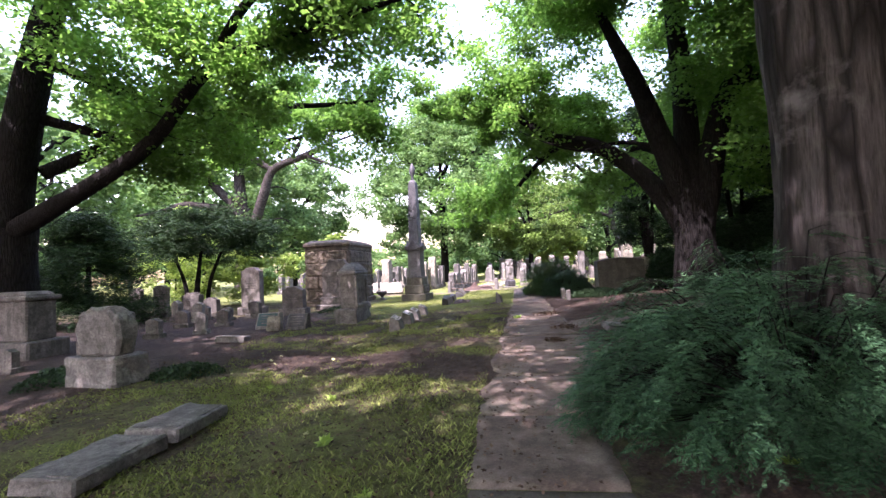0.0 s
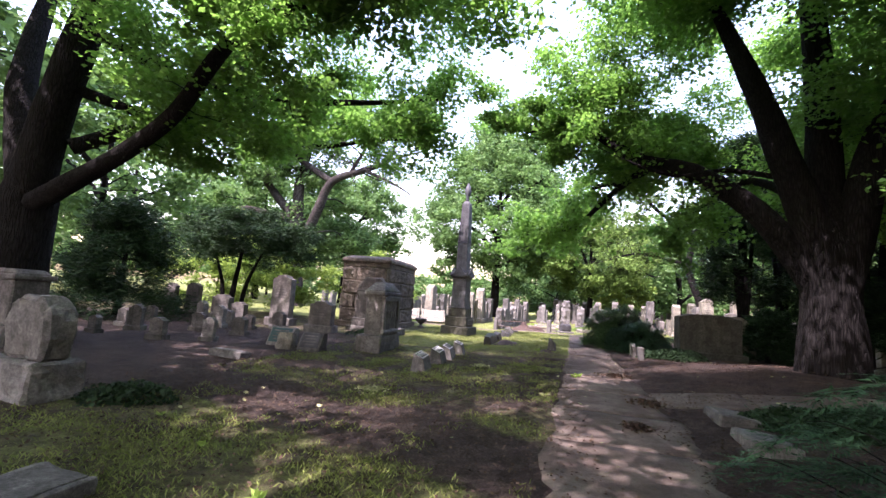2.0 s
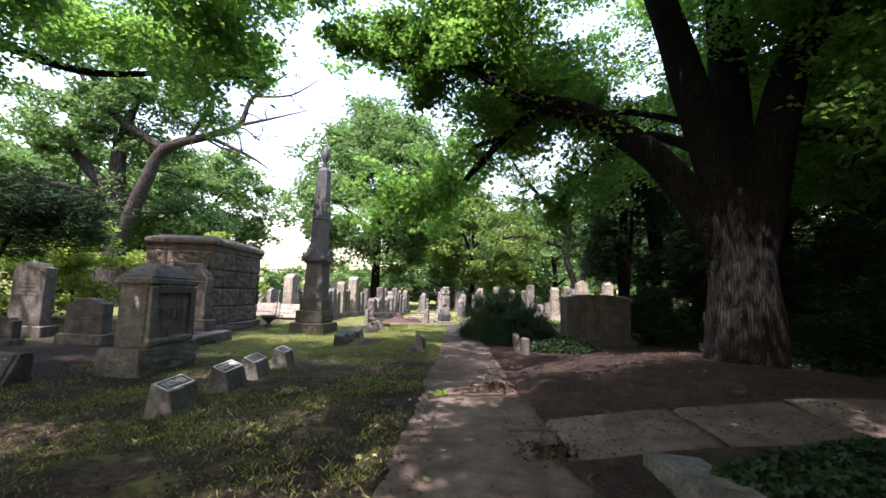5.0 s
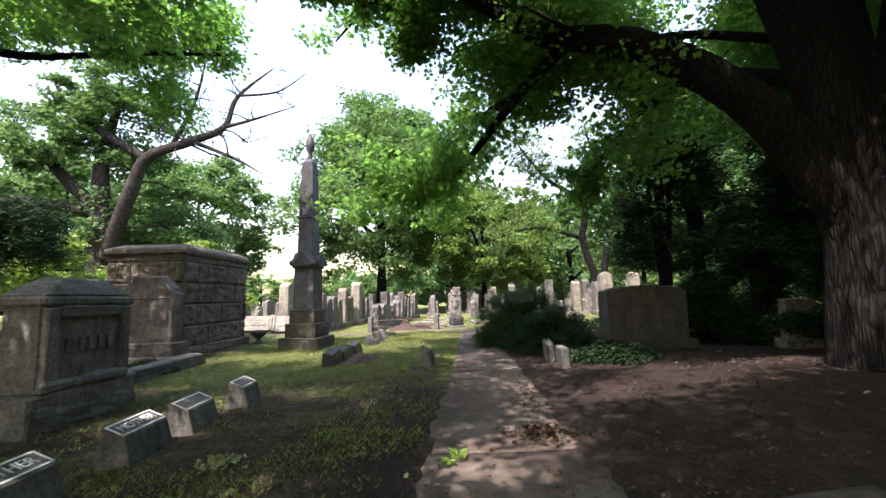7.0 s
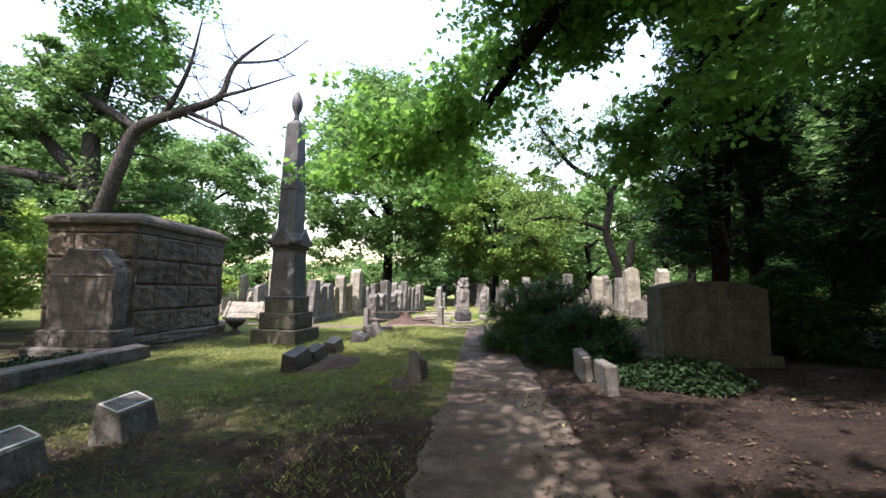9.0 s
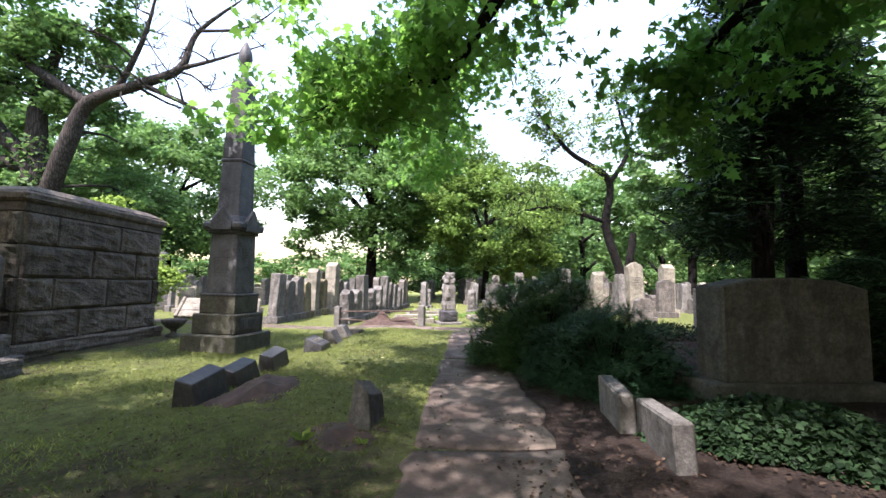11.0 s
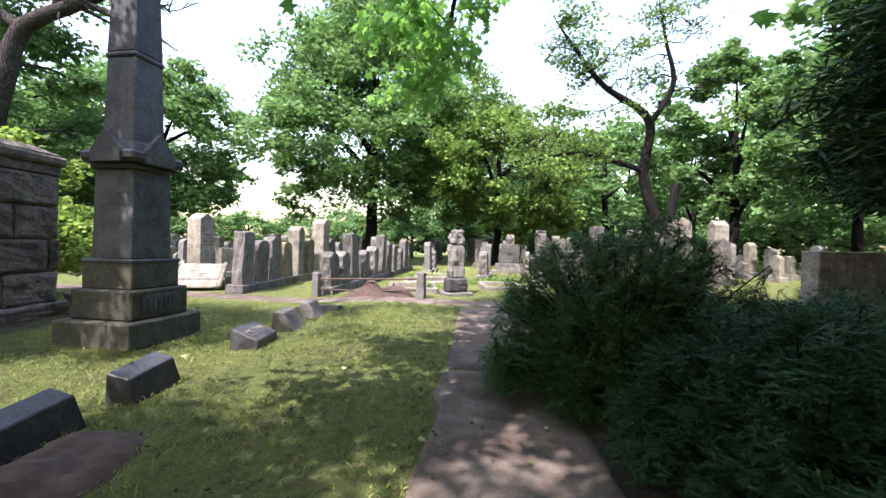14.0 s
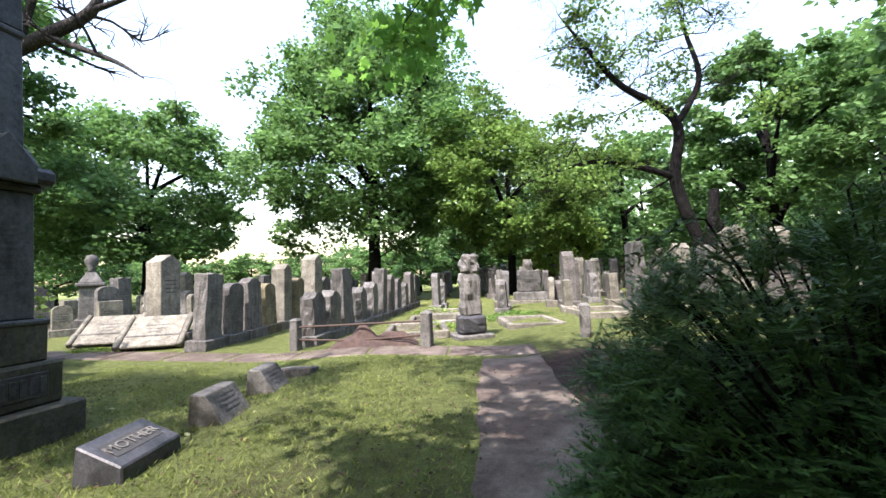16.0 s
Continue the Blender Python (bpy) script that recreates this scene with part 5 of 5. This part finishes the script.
# the rows beyond
for row, x in enumerate((-19.5, -17, -14.5, -12, -9.5, -7.5, -4, -1, 0.6, 2.2, 4.0, 6.0, 7.8, 9.6, 12.0, 14.5, 17.0)):
    y = 40.5 if -5 < x < 3 else (36.5 if x < 0 else 31.5 + 0.25 * x)
    while y < 62:
        if rr.random() < 0.82:
            stone_at(rr.choice((0, 1, 1, 2, 4, 5, 6, 7, 8, 8)), x + rr.uniform(-0.3, 0.3), y, rr.choice((84, 90, 265)) + rr.uniform(-8, 8), rr.uniform(0.8, 1.15), rr.uniform(-3, 3))
        y += rr.uniform(1.0, 1.8)
# stones round the yews
for kind, x, y, k, turn in ((2, -16.0, 18.3, 0.85, 5), (7, -14.3, 18.2, 1.15, 5), (2, -11.4, 18.4, 1.2, 4), (7, -8.8, 17.3, 1.25, 4), (7, -12.9, 17.6, 0.9, 0), (4, -13.6, 16.4, 0.65, -14), (5, -12.2, 16.2, 0.6, 8), (7, -10.9, 15.8, 0.55, 0),
                      (7, -11.4, 14.0, 0.62, 5), (7, -9.8, 14.0, 0.6, 5), (7, -10.4, 11.6, 0.6, 0), (4, -12.4, 12.6, 0.6, 20), (7, -13.6, 13.2, 0.6, -5), (5, -8.6, 7.9, 0.6, 0), (5, -9.8, 7.3, 0.5, 0),
                      (5, 8.3, 17.9, 0.9, -5), (8, 9.0, 16.7, 1.1, 0), (4, 1.9, 33.4, 0.9, 80), (1, 2.1, 35.0, 0.9, 84), (8, 2.0, 36.6, 1.0, 90), (2, 4.4, 33.6, 0.95, 82), (7, 4.2, 35.4, 1.0, 88), (1, -0.6, 36.2, 0.95, 84), (4, -0.5, 37.8, 0.9, 86), (0, 5.8, 36.6, 0.9, 85), (4, -9.3, 12.2, 0.5, 12), (7, -12.4, 11.4, 0.5, -8), (4, -11.7, 15.2, 0.62, 6), (7, -10.2, 16.6, 0.7, -6), (5, -14.6, 15.0, 0.6, 10), (2, -17.8, 18.8, 0.8, 0), (7, -13.0, 10.6, 0.5, 4), (8, 6.3, 19.6, 1.3, 5), (7, 8.6, 30.0, 1.0, 0), (6, 9.8, 33.4, 1.15, 0), (2, 11.0, 33.0, 1.0, 0)):
    stone_at(7 if kind == 5 and x < 0 else kind, x, y, turn, k, rr.uniform(-3, 3))


# ---- the graves beyond the cross path ----
def ledger(at, turn):
    t = thing("sloping_ledger", pose(*at, 0, 0, turn), "pale sloping ledger stone with rolled edges", "gravestone", "sloping ledgers")
    lean = pose(0, 0, 0.12, 34)
    for name, size, x in (("slab", (1.3, 1.25, 0.09), 0), ("roll", (0.13, 1.3, 0.17), -0.72), ("roll", (0.13, 1.3, 0.17), 0.72)):
        part(name, moved(block(size, (x, 0.6, -0.03 if name == "slab" else -0.06), 0.03), lean), MARBLE, t)
    part("footing", block((1.7, 1.0, 0.6), (0, 0.75, -0.2), 0.02), GRANITE, t)
    for k in range(3):
        part("inscription_line", moved(block((0.6 - 0.15 * k, 0.04, 0.004), (0, 0.8 - 0.14 * k, 0.06), 0), lean), GRANITE, t)


ledger((-9.55, 29.9, -0.2), 16)
ledger((-7.5, 29.1, -0.2), 18)


def plot_fence():
    a, b = Vector((-3.3, 28.3, -0.15)), Vector((-0.15, 27.3, 0.0))
    t = thing("plot_fence", Matrix.Translation(a), "stone posts with two rusty iron rails round a plot", "fence")
    for p in (a, b, Vector((3.0, 27.2, 0.05))):
        post = part("post", moved(block((0.22, 0.22, 0.72), (0, 0, -0.05), 0.02, 2, 0.008, 3, 0.94), Matrix.Translation(p - a) @ pose(0, 0, 0, 0, 0, -16)), GRANITE, t)
        part("cap", moved(block((0.24, 0.24, 0.06), (0, 0, 0.66), 0.02, taper=0.6), Matrix.Translation(p - a) @ pose(0, 0, 0, 0, 0, -16)), GRANITE, post)
    for h, sag in ((0.52, 0.0), (0.24, 0.06)):
        v, f, fine, rad = tube([Vector((0, 0, h)), (b - a) * 0.5 + Vector((0, 0, h - sag)), (b - a) + Vector((0, 0, h))], [0.022, 0.022, 0.022], 8)
        adopt("rail", mesh_np("rail", v, f, True), IRON, t, "rusty iron rail")


plot_fence()


def rough_pillar():
    t = thing("monument", pose(0.75, 28.3, 0, 0, 0, 20), "rock-faced granite pillar monument on a dark base", "monument")
    part("footing", block((0.85, 0.7, 0.16), (0, 0, -0.06), 0.02, 3, 0.02, 2), GRANITE, t)
    part("base", block((0.62, 0.5, 0.42), (0, 0, 0.1), 0.06, 4, 0.03, 3), DARK_GRANITE, t)
    part("shaft", block((0.42, 0.38, 0.95), (0, 0, 0.52), 0.03, 5, 0.06, 4, 0.95), GRANITE, t)
    part("cap", block((0.36, 0.36, 0.42), (0, 0, 1.46), 0.05, 4, 0.06, 5, 0.9), GRANITE, t)


rough_pillar()


def low_cross():
    t = thing("monument", pose(3.4, 37.5, 0, 0, 0, 10), "stepped granite monument with a small ball on top", "monument")
    part("step", block((1.7, 1.0, 0.3), (0, 0, -0.05), 0.02, 3, 0.02, 2), MARBLE, t)
    part("base", block((1.3, 0.7, 0.35), (0, 0, 0.25), 0.02, 3, 0.02, 3), GRANITE, t)
    part("die", block((0.95, 0.5, 0.95), (0, 0, 0.6), 0.05, 4, 0.05, 4), GRANITE, t)
    adopt("finial", lathe([(0, 1.52), (0.12, 1.53), (0.08, 1.6), (0.19, 1.72), (0.2, 1.85), (0.12, 1.98), (0, 2.02)], 14), GRANITE, t)


low_cross()


def spire():
    t = thing("monument", pose(-14.6, 35.0, -0.2, 0, 0, 40), "grey pedestal monument topped by a draped urn", "monument")
    part("base", block((1.0, 1.0, 0.5), (0, 0, 0), 0.03), GRANITE, t)
    part("die", block((0.75, 0.75, 1.3), (0, 0, 0.5), 0.02, taper=0.95), GRANITE, t)
    part("cap", joined(block((0.95, 0.95, 0.14), (0, 0, 1.8), 0.03), block((0.8, 0.8, 0.45), (0, 0, 1.94), 0.03, taper=0.35)), GRANITE, t)
    adopt("urn", lathe([(0, 2.38), (0.16, 2.38), (0.1, 2.5), (0.22, 2.72), (0.24, 2.88), (0.16, 3.05), (0, 3.1)], 16), GRANITE, t)


spire()


def grave_kerb(at, size, turn):
    w, d = size
    t = thing("grave_kerb", pose(*at, 0, 0, turn), "low pale stone kerb round a grave", "grave kerb", "grave kerbs")
    for name, s, p in (("kerb", (w, 0.14, 0.3), (0, -d / 2, -0.12)), ("kerb", (w, 0.14, 0.3), (0, d / 2, -0.12)), ("kerb", (0.14, d - 0.16, 0.3), (-w / 2 + 0.07, 0, -0.12)), ("kerb", (0.14, d - 0.16, 0.3), (w / 2 - 0.07, 0, -0.12))):
        part(name, block(s, p, 0.02, 3, 0.012, w), MARBLE, t)


grave_kerb((-0.6, 29.3, 0), (1.5, 1.9, ), 6)
grave_kerb((-0.3, 31.6, 0), (1.6, 1.9), 4)
grave_kerb((-0.2, 34.0, 0), (1.5, 1.9), 2)
grave_kerb((2.3, 30.2, 0), (1.4, 1.9), 5)
grave_kerb((4.6, 31.4, 0.1), (1.6, 2.0), 3)


def planter():
    t = thing("stone_planter", pose(-6.95, 24.6, -0.2), "dark stone urn planter beside the mausoleum", "planter")
    adopt("bowl", lathe([(0.0, 0.0), (0.2, 0.0), (0.19, 0.06), (0.08, 0.12), (0.08, 0.2), (0.2, 0.28), (0.3, 0.4), (0.33, 0.5), (0.29, 0.5), (0.2, 0.4), (0, 0.36)], 18), BROWNSTONE, t)


planter()


def soil_heap(at, size, skew, high, label, seed):
    n, verts, faces = 22, [], []
    for j in range(n):
        for i in range(n):
            u, v = i / (n - 1) * 2 - 1, j / (n - 1) * 2 - 1
            r = math.hypot(u, v) + 0.25 * noise.noise(Vector((u * 2, v * 2, seed)))
            x, y = at[0] + u * size[0], at[1] + v * size[1] + u * skew
            verts.append((x, y, ground_z(x, y) - 0.04 + max(0, 1 - r) * high * (0.7 + 0.8 * noise.noise(Vector((u * 3, v * 3, 2 + seed)))) - 0.2 * max(0, r - 0.7) + 0.03 * noise.noise(Vector((u * 9, v * 9, 5)))))
    for j in range(n - 1):
        for i in range(n - 1):
            faces.append((j * n + i, j * n + i + 1, (j + 1) * n + i + 1, (j + 1) * n + i))
    ob = adopt("soil_heap", mesh_np("soil_heap", verts, faces, True), SOIL, None, label, "stuff")
    tagged(ob, category="soil heap")


soil_heap((-1.5, 27.95), (1.3, 0.55), -0.3, 0.5, "low heap of dug brown soil before the plot", 0)
soil_heap((-1.7, 18.4), (0.62, 1.15), 0.1, 0.26, "bare reddish soil spilled before the dark markers", 3)
soil_heap((-0.15, 16.8), (0.6, 0.6), 0.0, 0.15, "bare soil round a small marker", 6)
slab((-6.2, 18.0, -0.2), (0.4, 3.2, 0.28), 4, BROWNSTONE, "low stone edging in front of the mausoleum", name="stone_edging", rugged=0.03, cuts=6)


# ---- ground cover ----
def ivy_bed(name, centre, radii, count, height, seed, label, material=IVY):
    rng = np.random.default_rng(seed)
    a, r = rng.uniform(0, 2 * np.pi, count), rng.uniform(0, 1, count) ** 0.5
    wob = 1 + 0.18 * np.sin(3 * a + seed) + 0.1 * np.sin(7 * a)
    x, y = centre[0] + np.cos(a) * r * radii[0] * wob, centre[1] + np.sin(a) * r * radii[1] * wob
    lift = np.array([noise.noise(Vector((px * 2.2, py * 2.2, seed))) for px, py in zip(x, y)])
    z = np.array([ground_z(px, py) for px, py in zip(x, y)]) + height * np.clip(1.15 - r ** 3, 0.1, 1) * (0.75 + 0.4 * lift) * rng.uniform(0.55, 1, count)
    ob = adopt(name, leaves(name, np.stack([x, y, z], 1), 0.056, rng, "oval", 0.6, 0.35, wide=1.35), material, None, label, "stuff")
    tagged(ob, category="ground cover")


ivy_bed("ivy_bed", (4.1, 9.0), (1.5, 0.75), 12000, 0.34, 61, "bed of dark glossy ivy beside the flat slabs")
ivy_bed("ivy_bed", (3.55, 16.4), (0.85, 0.75), 9500, 0.38, 62, "clump of dark ivy behind the upright slabs")
ivy_bed("ivy_bed", (-7.7, 6.6), (0.7, 0.6), 1800, 0.3, 63, "small ivy clump beside a rough gravestone")
ivy_bed("ivy_bed", (-5.6, 6.9), (0.55, 0.5), 1500, 0.25, 64, "small ivy clump beside a rough gravestone")
ivy_bed("ivy_bed", (-6.9, 18.0), (0.9, 1.0), 2200, 0.3, 65, "ivy growing before the mausoleum")
ivy_bed("low_hedge", (6.3, 24.2), (1.6, 0.7), 3600, 0.55, 66, "low clipped green hedge between the graves")
ivy_bed("low_plants", (-0.2, 30.4), (0.7, 0.45), 700, 0.22, 68, "bright low plants growing on a grave", LIGHT_GREEN)
ivy_bed("low_plants", (1.9, 31.9), (1.2, 0.5), 1300, 0.26, 69, "bright low plants growing between the graves", MID_GREEN)
ivy_bed("low_plants", (-0.4, 35.2), (1.3, 0.6), 1200, 0.28, 70, "bright low plants growing between the graves", LIGHT_GREEN)
ivy_bed("low_plants", (-9.0, 29.2), (0.9, 0.25), 500, 0.14, 71, "low weeds before the sloping ledgers", LIGHT_GREEN)
ivy_bed("ivy_bed", (9.0, 14.8), (2.2, 1.2), 3000, 0.3, 67, "ivy under the dark evergreens")


def scatter(count, x_range, y_range, rng, keep):
    out = []
    while len(out) < count:
        x, y = rng.uniform(*x_range), rng.uniform(*y_range)
        if keep(x, y):
            out.append((x, y, ground_z(x, y)))
    return np.array(out)


tuft = random.Random(17)


def turf_here(x, y):
    l, r = path_edges(y)
    if l - 0.02 < x < r or x > r:
        return False
    n = noise.noise(Vector((x * 0.9, y * 0.9, 7))) + 0.5 * noise.noise(Vector((x * 3, y * 3, 2)))
    good = 0.25 if y > 16 else (0.0 if y < 6 else -0.22)
    lane = 5.3 < y + 0.42 * x < 7.1
    return n + good > (0.35 if lane else 0.02) + tuft.uniform(-0.5, 0.45) and not 25.9 < y + 0.206 * (x - 1.9) < 27.1


def ground_litter():
    rng = np.random.default_rng(71)
    p = np.concatenate([scatter(38000, (-6.5, 0.6), (2.2, 13), rng, turf_here), scatter(42000, (-6.5, 1.0), (13, 27), rng, turf_here), scatter(9000, (-9, 8), (27, 38), rng, lambda x, y: noise.noise(Vector((x * 0.9, y * 0.9, 5))) > -0.1)])
    a = rng.uniform(0, 2 * np.pi, len(p))
    head = np.stack([np.cos(a) * 0.8, np.sin(a) * 0.8, rng.uniform(0.4, 1.2, len(p))], 1)
    ob = adopt("grass", leaves("grass", p, 0.055, rng, "needle", 0.1, heading=head, wide=1.3), BLADE, None, "short thin grass blades on the lawn", "stuff")
    tagged(ob, category="grass")
    p = np.concatenate([scatter(13000, (-7, 0.4), (2, 16), rng, lambda x, y: True), scatter(12000, (1.2, 8), (2, 17.5), rng, lambda x, y: noise.noise(Vector((x * 1.3, y * 1.3, 3))) > -0.15), scatter(420, (-0.3, 1.7), (2, 25), rng, lambda x, y: True), scatter(2500, (-6, 0.9), (16, 26), rng, lambda x, y: True)])
    p[:, 2] += 0.022
    ob = adopt("leaf_litter", leaves("leaf_litter", p, 0.04, rng, "oval", 0.85, 0.0), LITTER, None, "scattered dry brown leaves on the soil", "stuff")
    tagged(ob, category="leaves")
    p = np.concatenate([scatter(150, (-6, 6), (2, 25), rng, lambda x, y: True)])
    p[:, 2] += 0.03
    ob = adopt("pale_leaf_scraps", leaves("pale_leaf_scraps", p, 0.055, rng, "star", 0.8, 0.0), PALE_LEAF, None, "a few pale fresh leaves fallen on the ground", "stuff")
    tagged(ob, category="leaves")


ground_litter()


def leaf_pile(at, radius, count, seed, material, label):
    rng = np.random.default_rng(seed)
    p = rng.normal(0, 1, (count, 3)) * (radius * 0.5, radius * 0.42, 0.0)
    p[:, 2] = 0.02 + 0.05 * np.exp(-(p[:, 0] ** 2 + p[:, 1] ** 2) / radius ** 2) * rng.uniform(0, 1, count)
    ob = adopt("leaf_pile", leaves("leaf_pile", p, 0.06, rng, "oval", 0.5, 0.0), material, None, label, "stuff")
    tagged(ob, category="leaves")
    ob.location = at


leaf_pile((1.0, 8.25, 0.014), 0.2, 150, 91, LITTER, "small pile of dry brown leaves on the path")
leaf_pile((-2.9, 8.9, ground_z(-2.9, 8.9)), 0.28, 170, 92, PALE_LEAF, "heap of dry straw-coloured grass on the ground")
leaf_pile((1.45, 9.9, 0.014), 0.3, 160, 93, LITTER, "drift of dry brown leaves at the edge of the path")
leaf_pile((1.35, 12.6, 0.014), 0.35, 220, 94, LITTER, "drift of dry brown leaves at the edge of the path")
leaf_pile((-1.6, 12.1, ground_z(-1.6, 12.1)), 0.2, 90, 95, PALE_LEAF, "small heap of cut grass")


def weed(at, size, seed):
    rng = np.random.default_rng(seed)
    n = 16
    a = rng.uniform(0, 2 * np.pi, n)
    head = np.stack([np.cos(a), np.sin(a), rng.uniform(0.3, 1.0, n)], 1)
    me = leaves("weed", np.zeros((n, 3)) + (0, 0, 0.015), size, rng, "oval", 0.5, heading=head, wide=0.7)
    ob = adopt("weed", me, LIGHT_GREEN, None, "small bright green weed growing on the ground")
    tagged(ob, category="weed")
    ob.location = at


for i, (x, y) in enumerate(((-0.95, 2.75), (0.42, 11.9), (0.5, 12.05), (-3.4, 5.9), (-2.1, 5.0), (-0.5, 16.6), (0.05, 16.55), (1.9, 3.2), (-1.6, 3.6), (-4.6, 6.5))):
    weed((x, y, ground_z(x, y)), 0.07 + 0.02 * (i % 3), 80 + i)
